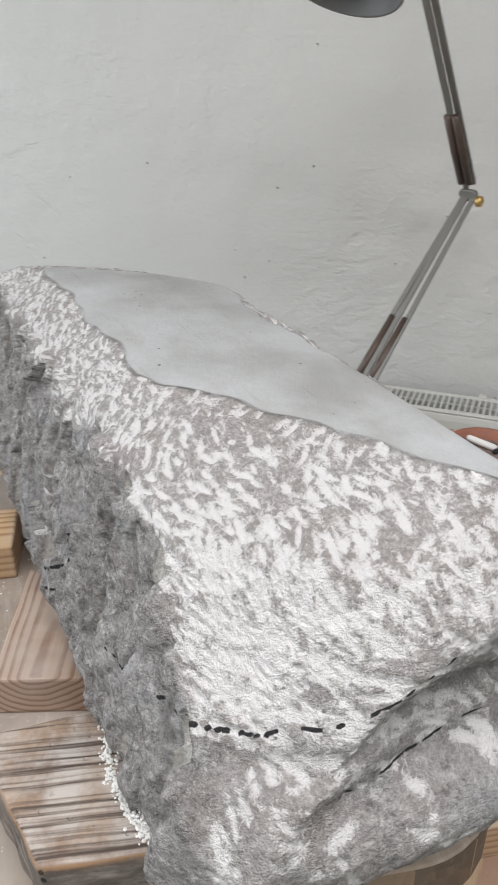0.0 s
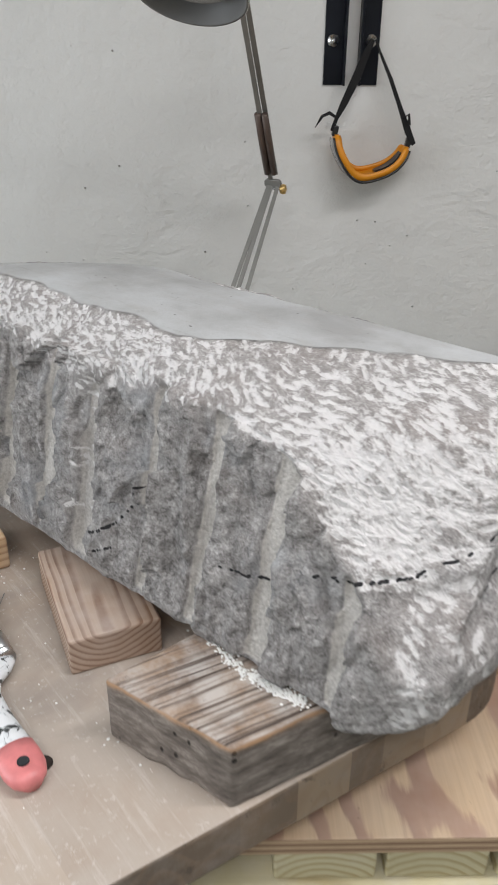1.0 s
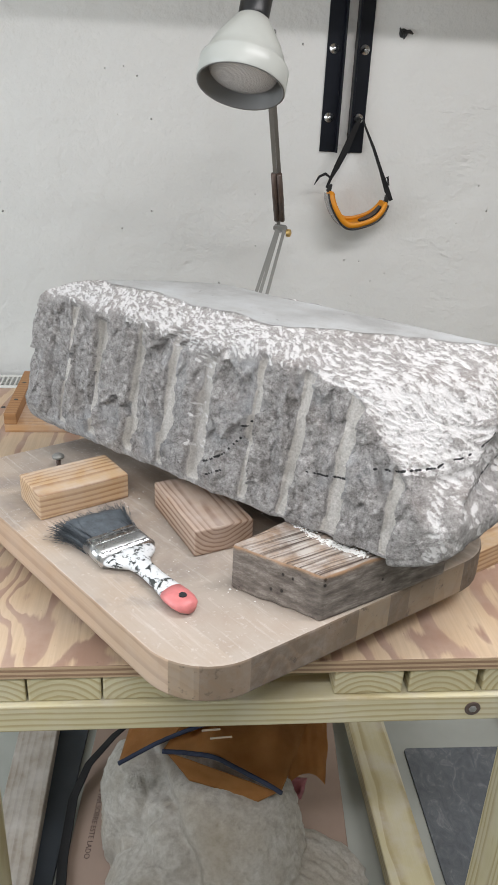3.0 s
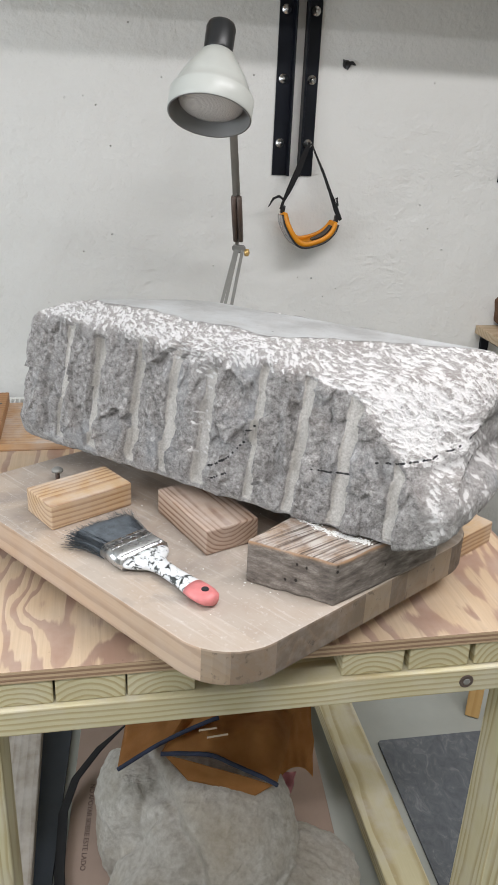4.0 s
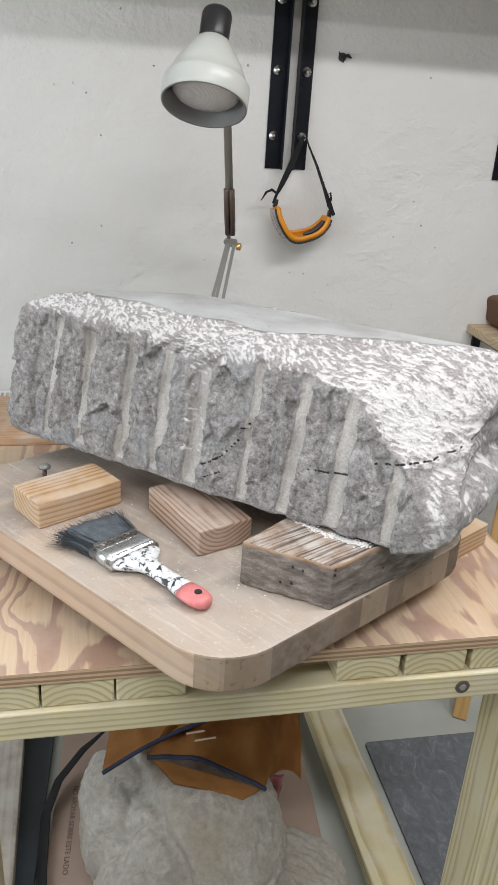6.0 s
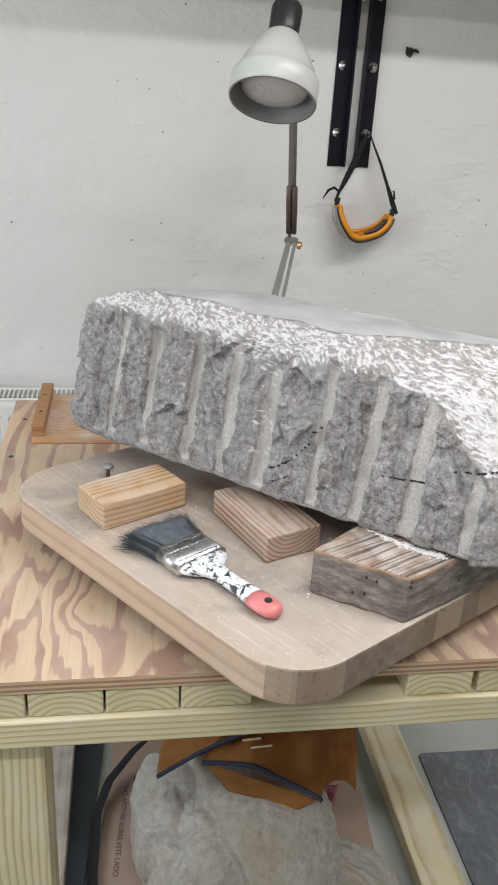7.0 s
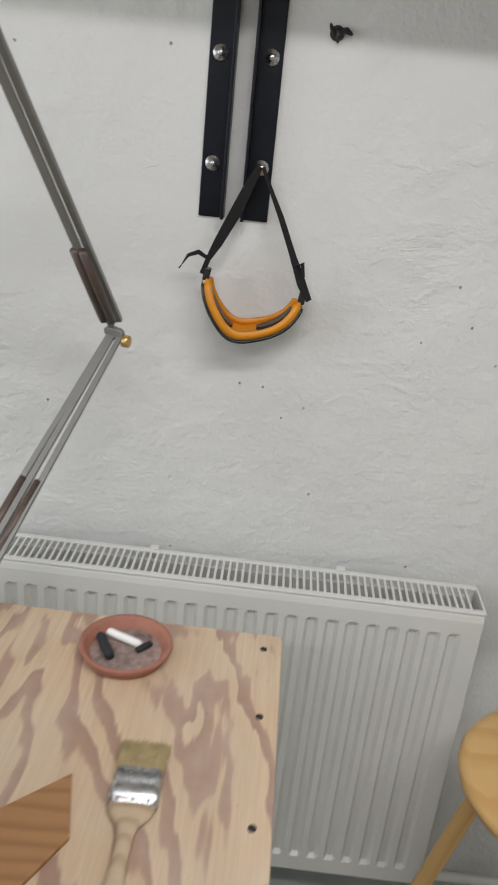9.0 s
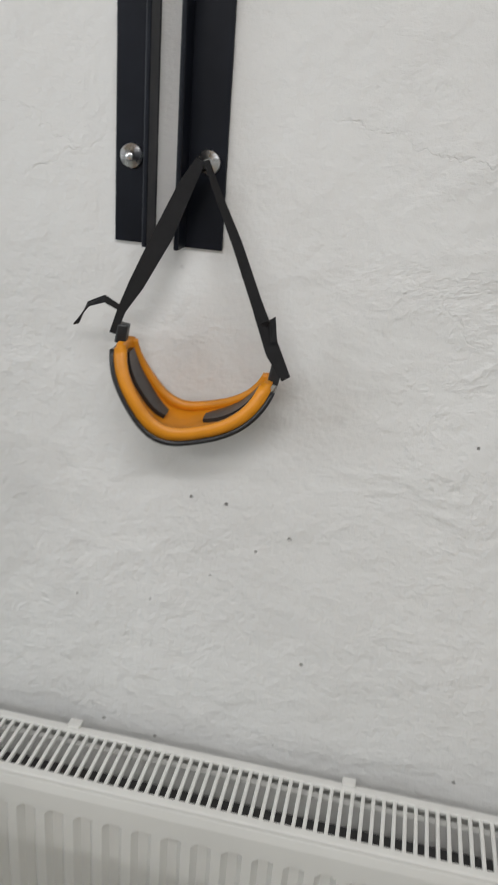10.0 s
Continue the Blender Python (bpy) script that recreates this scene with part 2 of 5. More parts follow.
    line = k.math("MULTIPLY", k.ramp(top, (0.08, 0.0), (0.35, 1.0), (0.75, 1.0), (0.97, 0.0)), k.ramp(k.noise(v, 70.0, 5.0, 0.7), (0.42, 0.0), (0.55, 1.0)))
    c = k.mix(k.math("MULTIPLY", line, 0.75), c, (0.10, 0.096, 0.094))
    # worked slopes: crushed grey-pink ground under soft-edged white strokes
    ground = k.ramp(k.noise(v, 300.0, 5.0, 0.78), (0.32, (0.25, 0.23, 0.22)), (0.5, (0.41, 0.386, 0.375)), (0.68, (0.72, 0.70, 0.69)))
    powder = k.ramp(k.noise(k.coords(move=(4, 4, 9)), 150.0, 7.0, 0.8, 0.6), (0.53, 0.0), (0.62, 1.0))
    ground = k.mix(k.math("MULTIPLY", powder, 0.85), ground, (0.86, 0.845, 0.84))
    tint = k.ramp(k.noise(k.coords(move=(9, 2, 2)), 14.0, 4.0, 0.6), (0.5, 0.0), (0.68, 1.0))
    ground = k.mix(k.math("MULTIPLY", tint, 0.35), ground, (0.30, 0.24, 0.215))
    c = k.mix(k.math("MULTIPLY", k.attr("worked"), 0.85), c, ground)
    crisp = k.math("ADD", k.attr("bruise"), k.math("MULTIPLY", k.math("SUBTRACT", k.noise(v, 190.0, 7.0, 0.8, 0.8), 0.5), 2.1))
    crisp = k.math("MULTIPLY", crisp, k.math("GREATER_THAN", k.attr("bruise"), 0.03))
    st = k.ramp(crisp, (0.17, 0.0), (0.36, 0.75), (0.6, 1.0))
    c = k.mix(k.math("MULTIPLY", st, 0.95), c, (0.90, 0.888, 0.885))
    ink = k.ramp(k.math("ADD", k.attr("ink"), k.math("MULTIPLY", k.math("SUBTRACT", fine, 0.5), 0.8)), (0.5, 0.0), (0.62, 1.0))
    c = k.mix(ink, c, (0.025, 0.025, 0.028))
    h = k.math("ADD", k.math("MULTIPLY", mid, 0.7), k.math("ADD", k.math("MULTIPLY", fine, 0.85), k.math("MULTIPLY", speck, 0.4)))
    h = k.math("MULTIPLY", h, k.math("SUBTRACT", 1.0, k.math("MULTIPLY", top, 0.88)))
    n = k.bump(h, 1.0, 0.0056)
    return k.done(c, k.math("SUBTRACT", 0.85, k.math("MULTIPLY", top, 0.3)), n)


def worktop():
    """Glued staves along x, grey with stone dust, smudged and scuffed."""
    k = Nodes("dusty_worktop")
    x, y, z = k.split(k.coords())
    st = k.math("FLOOR", k.math("ADD", k.math("DIVIDE", y, 0.058), k.math("MULTIPLY", k.math("FLOOR", k.math("DIVIDE", x, 0.9)), 0.37)))
    wn = k.node("TexWhiteNoise", noise_dimensions="1D")
    k.put(wn.inputs["W"], st)
    c = k.ramp(wn.outputs["Value"], (0.0, (0.33, 0.245, 0.18)), (0.5, (0.48, 0.37, 0.275)), (0.85, (0.55, 0.425, 0.31)), (0.93, (0.72, 0.58, 0.43)))
    fib = k.noise(k.coords(scale=(9, 260, 260)), 1.0, 4.0)
    c = k.mix(k.math("MULTIPLY", k.ramp(fib, (0.4, 0.0), (0.75, 1.0)), 0.3), c, (0.32, 0.225, 0.16))
    dust = k.ramp(k.noise(k.coords(), 8.0, 6.0, 0.62), (0.3, 0.1), (0.62, 0.62))
    c = k.mix(dust, c, (0.50, 0.462, 0.42))
    smudge = k.ramp(k.noise(k.coords(move=(2, 5, 1)), 6.5, 5.0, 0.6, 0.8), (0.5, 0.0), (0.68, 1.0))
    c = k.mix(k.math("MULTIPLY", smudge, 0.7), c, (0.25, 0.22, 0.198))
    scrape = k.ramp(k.noise(k.coords(scale=(3, 40, 1), rot=(0, 0, 12)), 3.0, 6.0, 0.7), (0.55, 0.0), (0.7, 1.0))
    c = k.mix(k.math("MULTIPLY", scrape, 0.35), c, (0.70, 0.665, 0.63))
    speck = k.ramp(k.noise(k.coords(), 170.0, 3.0, 0.7), (0.6, 0.0), (0.72, 1.0))
    c = k.mix(k.math("MULTIPLY", speck, 0.35), c, (0.76, 0.74, 0.72))
    return k.done(c, 0.72, k.bump(k.math("ADD", fib, k.noise(k.coords(), 120.0, 4.0)), 0.25, 0.001))


def old_oak():
    """Weathered oak: coarse saw grooves along x on top, grey crust on the sides, worm holes, orange bare rims, stone dust."""
    k = Nodes("weathered_oak")
    v = k.coords()
    up = k.split(k.node("NewGeometry").outputs["Normal"])[2]
    flat = k.ramp(up, (0.6, 0.0), (0.85, 1.0))
    wob = k.vec("ADD", v, k.vec("SCALE", k.noise(k.coords(scale=(6, 20, 20)), 1.0, 3.0, colour=True), s=0.004))
    groove = k.noise(k.vec("MULTIPLY", wob, (4, 230, 60)), 1.0, 2.5, 0.55)
    line = k.ramp(groove, (0.34, 0.0), (0.50, 1.0))
    fib = k.noise(k.coords(scale=(30, 420, 420)), 1.0, 4.0, 0.7)
    big = k.noise(v, 20.0, 5.0, 0.6)
    topc = k.mix(line, (0.085, 0.062, 0.05), k.ramp(big, (0.35, (0.22, 0.155, 0.115)), (0.6, (0.36, 0.255, 0.18))))
    dust = k.ramp(k.noise(v, 26.0, 6.0, 0.65), (0.36, 0.0), (0.58, 1.0))
    topc = k.mix(k.math("MULTIPLY", k.math("MULTIPLY", dust, line), 0.75), topc, (0.56, 0.535, 0.51))
    side = k.ramp(k.noise(k.coords(scale=(1, 1, 3)), 30.0, 7.0, 0.7), (0.32, (0.075, 0.062, 0.053)), (0.5, (0.19, 0.163, 0.142)), (0.66, (0.36, 0.325, 0.29)))
    side = k.mix(k.math("MULTIPLY", k.ramp(fib, (0.4, 0.0), (0.7, 1.0)), 0.45), side, (0.11, 0.09, 0.078))
    pit = k.ramp(k.voronoi(k.coords(scale=(1, 1, 0.7)), 75.0), (0.0, 1.0), (0.11, 1.0), (0.16, 0.0))
    pit = k.math("MULTIPLY", pit, k.ramp(k.noise(v, 35.0, 2.0), (0.40, 0.0), (0.47, 1.0)))
    side = k.mix(k.math("MULTIPLY", pit, 0.9), side, (0.02, 0.016, 0.014))
    c = k.mix(flat, side, topc)
    rim = k.ramp(k.math("ADD", k.split(v)[2], k.math("MULTIPLY", k.noise(v, 40.0, 4.0), 0.012)), (0.062, 0.0), (0.066, 1.0))
    c = k.mix(k.math("MULTIPLY", k.math("MULTIPLY", rim, k.math("SUBTRACT", 1.0, flat)), 0.7), c, (0.42, 0.24, 0.12))
    h = k.math("ADD", k.math("MULTIPLY", k.math("MULTIPLY", line, flat), 0.9), k.math("SUBTRACT", k.math("MULTIPLY", fib, 0.4), k.math("MULTIPLY", pit, 0.8)))
    return k.done(c, 0.85, k.bump(h, 0.8, 0.0018))


def stave_ends():
    """The cut rim of a glued board: staves of differing tone side by side across y, rough and dirty, darkened for the
    rim's shade.
    """
    k = Nodes("shaded_stave_rim")
    x, y, z = k.split(k.coords())
    st = k.math("FLOOR", k.math("ADD", k.math("DIVIDE", y, 0.052), k.math("MULTIPLY", k.math("FLOOR", k.math("DIVIDE", x, 0.31)), 0.43)))
    wn = k.node("TexWhiteNoise", noise_dimensions="1D")
    k.put(wn.inputs["W"], st)
    # stave tones lowered to carry the shade that lies on this rim
    c = k.ramp(wn.outputs["Value"], (0.0, (0.13, 0.098, 0.072)), (0.4, (0.27, 0.20, 0.14)), (0.7, (0.38, 0.29, 0.20)), (1.0, (0.19, 0.145, 0.105)))
    arc = k.math("FRACT", k.math("MULTIPLY", k.noise(k.coords(scale=(3, 14, 10)), 1.0, 1.5, 0.4), 9.0))
    c = k.mix(k.math("MULTIPLY", k.ramp(arc, (0.5, 0.0), (0.9, 1.0)), 0.3), c, (0.25, 0.165, 0.105))
    dirt = k.ramp(k.noise(k.coords(), 24.0, 7.0, 0.7), (0.45, 0.0), (0.7, 1.0))
    c = k.mix(k.math("MULTIPLY", dirt, 0.55), c, (0.30, 0.265, 0.235))
    nick = k.ramp(k.noise(k.coords(move=(2, 2, 2)), 60.0, 5.0, 0.7), (0.60, 0.0), (0.68, 1.0))
    c = k.mix(k.math("MULTIPLY", nick, 0.7), c, (0.09, 0.07, 0.055))
    return k.done(c, 0.75, k.bump(k.math("ADD", k.noise(k.coords(scale=(60, 60, 60)), 1.0, 5.0), k.math("MULTIPLY", nick, -0.6)), 0.5, 0.002))


M_WALL = plaster()
M_PLY, M_EDGE = plywood("plywood_face"), plies()
M_STONE = limestone()
M_PINE = wood("pine_offcut", (0.62, 0.43, 0.25), (0.38, 0.21, 0.10), 0.0075, (0.02, -0.06), dust=0.25)
M_PINK = wood("dusty_pine", (0.50, 0.37, 0.28), (0.22, 0.115, 0.065), 0.0062, (-0.01, -0.055), dust=0.22, dusty=(0.55, 0.48, 0.44))
M_OLD = old_oak()
M_BOARD = worktop()
M_RAW = stave_ends()
M_LONG = wood("board_long_edge", (0.56, 0.40, 0.275), (0.42, 0.285, 0.19), 0.016, (0.1, -0.12), rough=0.65, dust=0.3, dusty=(0.55, 0.49, 0.44))
M_TREATED = wood("treated_pine", (0.62, 0.57, 0.37), (0.45, 0.37, 0.20), 0.0085, (-0.015, 0.075), fibre=0.25, dust=0.1)
M_GREYWOOD = wood("grey_pine", (0.42, 0.37, 0.31), (0.30, 0.25, 0.20), 0.012, (0.06, 0.03), dust=0.3)
M_TRAY = wood("tray_wood", (0.56, 0.34, 0.17), (0.44, 0.24, 0.11), 0.012, (0.06, 0.03), dust=0.2)
M_FLOOR = plain("painted_floor", (0.40, 0.42, 0.39), 0.55, vary=0.1, scale=12)
# grey of the unseen walls, set to keep bounced light low
M_DULL = plain("unseen_wall_grey", (0.5, 0.5, 0.48), 0.8, vary=0.06, scale=4)
M_HOLE = plain("dark_hole", (0.03, 0.022, 0.018), 0.9)
M_CEIL = plain("ceiling_paint", (0.75, 0.75, 0.73), 0.8, vary=0.03, scale=4)


# ---- mesh helpers ----
def part(name, bm, material, parent=None, label="", smooth=False):
    me = bpy.data.meshes.new(name)
    bm.normal_update()
    bm.to_mesh(me)
    bm.free()
    for m in material if isinstance(material, (list, tuple)) else (material,):
        me.materials.append(m)
    if smooth:
        me.polygons.foreach_set("use_smooth", [True] * len(me.polygons))
    ob = new(name, me)
    ob.parent = parent
    return tagged(ob, label)


def thing(name, m, label, category, group="", kind=""):
    ob = new(name)
    ob.empty_display_size = 0.05
    ob.matrix_world = m
    return tagged(ob, label, category, group, kind)


def box(x0, x1, y0, y1, z0, z1, bevel=0.0, bm=None, segments=2, m=None):
    """A bevelled box, put into bm if one is given."""
    b = bmesh.new()
    bmesh.ops.create_cube(b, size=1)
    for w in b.verts:
        w.co = Vector(((x0 + x1) / 2 + w.co.x * (x1 - x0), (y0 + y1) / 2 + w.co.y * (y1 - y0), (z0 + z1) / 2 + w.co.z * (z1 - z0)))
    if bevel:
        bmesh.ops.bevel(b, geom=b.edges[:], offset=bevel, segments=segments, profile=0.5, affect="EDGES")
    return merge(b, bm, m)


def merge(b, bm, m=None):
    if m is not None:
        bmesh.ops.transform(b, matrix=m, verts=b.verts[:])
    if bm is None:
        return b
    tmp = bpy.data.meshes.new("tmp")
    b.to_mesh(tmp)
    bm.from_mesh(tmp)
    bpy.data.meshes.remove(tmp)
    b.free()
    return bm


def lathe(profile, steps=32, bm=None, m=None, close=False):
    """Turns (radius, height) pairs about z."""
    b = bmesh.new()
    rings = []
    for r, z in profile:
        rings.append([b.verts.new((r * math.cos(2 * math.pi * i / steps), r * math.sin(2 * math.pi * i / steps), z)) for i in range(steps)])
    for lo, hi in zip(rings, rings[1:] + ([rings[0]] if close else [])):
        for i in range(steps):
            b.faces.new((lo[i], lo[(i + 1) % steps], hi[(i + 1) % steps], hi[i]))
    if not close:
        for ring, flip in ((rings[0], True), (rings[-1], False)):
            if max(abs(w.co.x) + abs(w.co.y) for w in ring) > 1e-4:
                b.faces.new(ring[::-1] if flip else ring)
    bmesh.ops.remove_doubles(b, verts=b.verts[:], dist=1e-5)
    bmesh.ops.recalc_face_normals(b, faces=b.faces[:])
    return merge(b, bm, m)


def tube(points, radius, steps=10, bm=None, flat=1.0, up=(0, 0, 1)):
    """A round or flattened bar along a line of points."""
    b = bmesh.new()
    pts = [Vector(p) for p in points]
    rings = []
    for i, p in enumerate(pts):
        way = (pts[min(i + 1, len(pts) - 1)] - pts[max(i - 1, 0)]).normalized()
        side = way.cross(Vector(up))
        side = side.normalized() if side.length > 1e-4 else Vector((1, 0, 0))
        top = side.cross(way).normalized()
        r = radius[i] if isinstance(radius, (list, tuple)) else radius
        rings.append([b.verts.new(p + side * r * math.cos(2 * math.pi * k / steps) + top * r * flat * math.sin(2 * math.pi * k / steps)) for k in range(steps)])
    for lo, hi in zip(rings, rings[1:]):
        for k in range(steps):
            b.faces.new((lo[k], lo[(k + 1) % steps], hi[(k + 1) % steps], hi[k]))
    b.faces.new(rings[0][::-1])
    b.faces.new(rings[-1])
    bmesh.ops.recalc_face_normals(b, faces=b.faces[:])
    return merge(b, bm)


def prism(outline, z0, z1, bevel=0.0, bm=None, m=None):
    """An outline in x and y, drawn out from z0 to z1."""
    b = bmesh.new()
    lo = [b.verts.new((x, y, z0)) for x, y in outline]
    hi = [b.verts.new((x, y, z1)) for x, y in outline]
    n = len(outline)
    b.faces.new(lo[::-1])
    cap = b.faces.new(hi)
    for i in range(n):
        b.faces.new((lo[i], lo[(i + 1) % n], hi[(i + 1) % n], hi[i]))
    bmesh.ops.recalc_face_normals(b, faces=b.faces[:])
    if bevel:
        edges = [e for e in b.edges if abs(e.verts[0].co.z - e.verts[1].co.z) < 1e-6]
        bmesh.ops.bevel(b, geom=edges, offset=bevel, segments=2, profile=0.5, affect="EDGES")
    return merge(b, bm, m)


def rounded(w, h, r, steps=8):
    """The outline of a rectangle with round corners, its middle at the origin."""
    out = []
    for cx, cy, a in ((w / 2 - r, h / 2 - r, 0), (-w / 2 + r, h / 2 - r, 90), (-w / 2 + r, -h / 2 + r, 180), (w / 2 - r, -h / 2 + r, 270)):
        for i in range(steps + 1):
            t = radians(a + 90 * i / steps)
            out.append((cx + r * math.cos(t), cy + r * math.sin(t)))
    return out


# ---- the room ----
def setting(name, bm, material, label, category):
    return tagged(part(name, bm, material), label, category, kind="structure")


# the long wall runs parallel to the bench, a little askew to the room's axes
WALL = pose(0.03, 0, 0, 0, 0, -3.8) @ pose(-0.03, 0, 0)
setting("floor", box(-2.6, 2.2, -3.6, 0.4, -0.1, 0.0), M_FLOOR, "grey painted workshop floor", "floor")
setting("wall_north", box(-2.63, 2.2, 0.0, 0.15, 0.0, 2.5), M_WALL, "rough white painted plaster wall with cracks and pits", "wall").matrix_world = WALL
# the other walls and the ceiling are unseen, added to close the room
setting("wall_south", box(-2.6, 2.2, -3.75, -3.6, 0.0, 2.5), M_DULL, "unseen plain grey wall", "wall")
setting("wall_east", box(2.2, 2.35, -3.75, 0.35, 0.0, 2.5), M_DULL, "unseen plain grey wall", "wall")
west = bmesh.new()
box(-2.75, -2.6, -3.75, -2.0, 0.0, 2.5, bm=west)
box(-2.75, -2.6, -0.6, 0.35, 0.0, 2.5, bm=west)
box(-2.75, -2.6, -2.0, -0.6, 0.0, 0.9, bm=west)
box(-2.75, -2.6, -2.0, -0.6, 2.1, 2.5, bm=west)
setting("wall_west", west, M_DULL, "unseen plain grey wall with a window opening", "wall")
setting("ceiling", box(-2.75, 2.35, -3.75, 0.4, 2.5, 2.6), M_CEIL, "unseen plain white ceiling", "ceiling")

# ---- the workbench ----
BENCH = pose(0.086, -1.292, 0.0, 0, 0, -4.2)
W, D, TOP = 0.93, 0.911, 0.846


def bench():
    t = thing("workbench", BENCH, "home-built workbench of treated pine with a plywood top", "workbench")
    top = box(-W, 0, 0, D, TOP - 0.019, TOP, 0.0012)
    for f in top.faces:
        f.material_index = 0 if abs(f.normal.z) > 0.7 else 1
    part("tabletop", top, (M_PLY, M_EDGE), t, "dusty plywood top with pink and cream figure")
    z1 = TOP - 0.0195
    for i, x in enumerate((-0.105, -0.202, -0.2985, -0.5865, -0.677, -0.768, -0.8595)):
        o = part("slat", box(0.004, D - 0.004, -0.0442, 0.0442, -0.038, 0, 0.0025), M_TREATED, t)
        o.matrix_local = pose(x, 0, z1 - 0.0002 * (i % 3), 0, 0, 90)
    o = part("slat", box(0.004, D - 0.004, -0.025, 0.025, -0.038, 0, 0.0025), M_TREATED, t)
    o.matrix_local = pose(-0.0275, 0, z1, 0, 0, 90)
    for y in (0.0, D - 0.089):
        o = part("rail", box(-W - 0.002, 0.004, -0.004, 0.085, -0.041, 0, 0.003), M_TREATED, t)
        o.matrix_local = pose(0, y, z1 - 0.0386)
    for x, y in ((-0.066, 0.010), (-0.889, 0.03), (-0.125, D - 0.11), (-0.905, D - 0.11)):
        b = box(-(z1 - 0.08), 0, -0.0445, 0.0445, -0.035, 0.0445, 0.003)
        o = part("leg", b, M_TREATED, t)
        o.matrix_local = Matrix.Translation((x + 0.0445, y + 0.0445, 0.0)) @ pose(0, 0, 0, 0, 90, 0)
    for x, material in ((-0.076, M_TREATED), (-0.862, M_GREYWOOD)):
        o = part("stretcher", box(0, 0.86, -0.0445, 0.0445, 0, 0.038, 0.003), material, t)
        o.matrix_local = pose(x, 0.04, 0.035, 0, 0, 90)
    return t


bench()


# ---- the turning board under the stone ----
def round_corners(corners, r, steps=10):
    """A convex outline, counter-clockwise, with its corners rounded."""
    out = []
    n = len(corners)
    for i in range(n):
        p, c, q = Vector(corners[i - 1]), Vector(corners[i]), Vector(corners[(i + 1) % n])
        u, v = (p - c).normalized(), (q - c).normalized()
        half = u.angle(v) / 2
        mid = c + (u + v).normalized() * r / math.sin(half)
        a, b = c + u * r / math.tan(half) - mid, c + v * r / math.tan(half) - mid
        for k in range(steps + 1):
            w = a.lerp(b, k / steps)
            out.append(tuple(mid + w.normalized() * r))
    return out


BT = 0.9332
turn = Matrix.Rotation(radians(-57.3), 4, "Z")
bo = thing("board", pose(-0.404, -1.027, 0.884, 0, 0, -57.3), "thick pale wooden board with round corners, covered in stone dust", "board")
corners = []
for x, y in ((-0.451, -1.387), (0.012, -1.152), (-0.313, -0.645), (-0.776, -0.880)):
    w = turn.inverted() @ Vector((x + 0.404, y + 1.027, 0))
    corners.append((w.x, w.y))
b = prism(round_corners(corners, 0.085), 0, 0.049, 0.003)
for f in b.faces:
    f.material_index = 0 if abs(f.normal.z) > 0.6 else 1 if f.normal.x > 0.35 else 2
part("slab", b, (M_BOARD, M_RAW, M_LONG), bo)
part("hole", lathe([(0, 0.0004), (0.006, 0.0004), (0.0075, 0.0008), (0.008, 0)], 16, m=turn.inverted() @ pose(-0.437 + 0.404, -1.247 + 1.027, 0.0492)), M_HOLE, bo, "dark drilled hole")


def batten(x, y, turn, length):
    t = part("batten", box(-length / 2, length / 2, -0.0445, 0.0445, 0, 0.038, 0.002), M_PINE)
    t.matrix_world = pose(x, y, TOP, 0, 0, turn)
    return tagged(t, "flat pine batten under the thick board", "batten", "battens under the board")


batten(-0.127, -1.115, 27, 0.42)
batten(-0.50, -0.905, 27, 0.2)


# ---- wedges under the stone ----
def offcut(name, m, lx, ly, lz, material, label, bevel=0.0025):
    o = part(name, box(-lx / 2, lx / 2, -ly / 2, ly / 2, 0, lz, bevel), material)
    o.matrix_world = m
    return tagged(o, label, "wood block", "wooden blocks under the stone")


offcut("wood_block", pose(-0.580, -0.985, BT, 0, 0, 26), 0.133, 0.076, 0.038, M_PINE, "pale pine offcut with ringed end grain")
offcut("wood_block", pose(-0.4064, -1.073, BT, 0, 0, 108), 0.145, 0.084, 0.038, M_PINK, "dusty pinkish pine offcut under the stone")
# the beam end: saw grooves run along it, its end is cut askew and its two flanks splay apart
m = pose(-0.387, -1.224, BT, 0, 0, 23)
flat = []
for x, y in ((-0.387, -1.224), (-0.2935, -1.300), (-0.113, -1.221), (-0.222, -1.117)):
    w = m.inverted() @ Vector((x, y, BT))
    flat.append((w.x, w.y))
b = bmesh.new()
prism(flat, 0, 0.062, 0.0, bm=b)
bmesh.ops.bevel(b, geom=b.edges[:], offset=0.0035, segments=2, profile=0.5, affect="EDGES")
bmesh.ops.subdivide_edges(b, edges=[e for e in b.edges if e.calc_length() > 0.02], cuts=14, use_grid_fill=True)
for w in b.verts:
    w.co += Vector((1, 1, 1)) * 0.0016 * noise.noise(Vector((w.co.x * 25, w.co.y * 60, w.co.z * 60)))
o = part("wood_block", b, M_OLD, None, "", True)
o.matrix_world = m
tagged(o, "weathered grey oak beam end with saw marks and worm holes", "wood block", "wooden blocks under the stone")


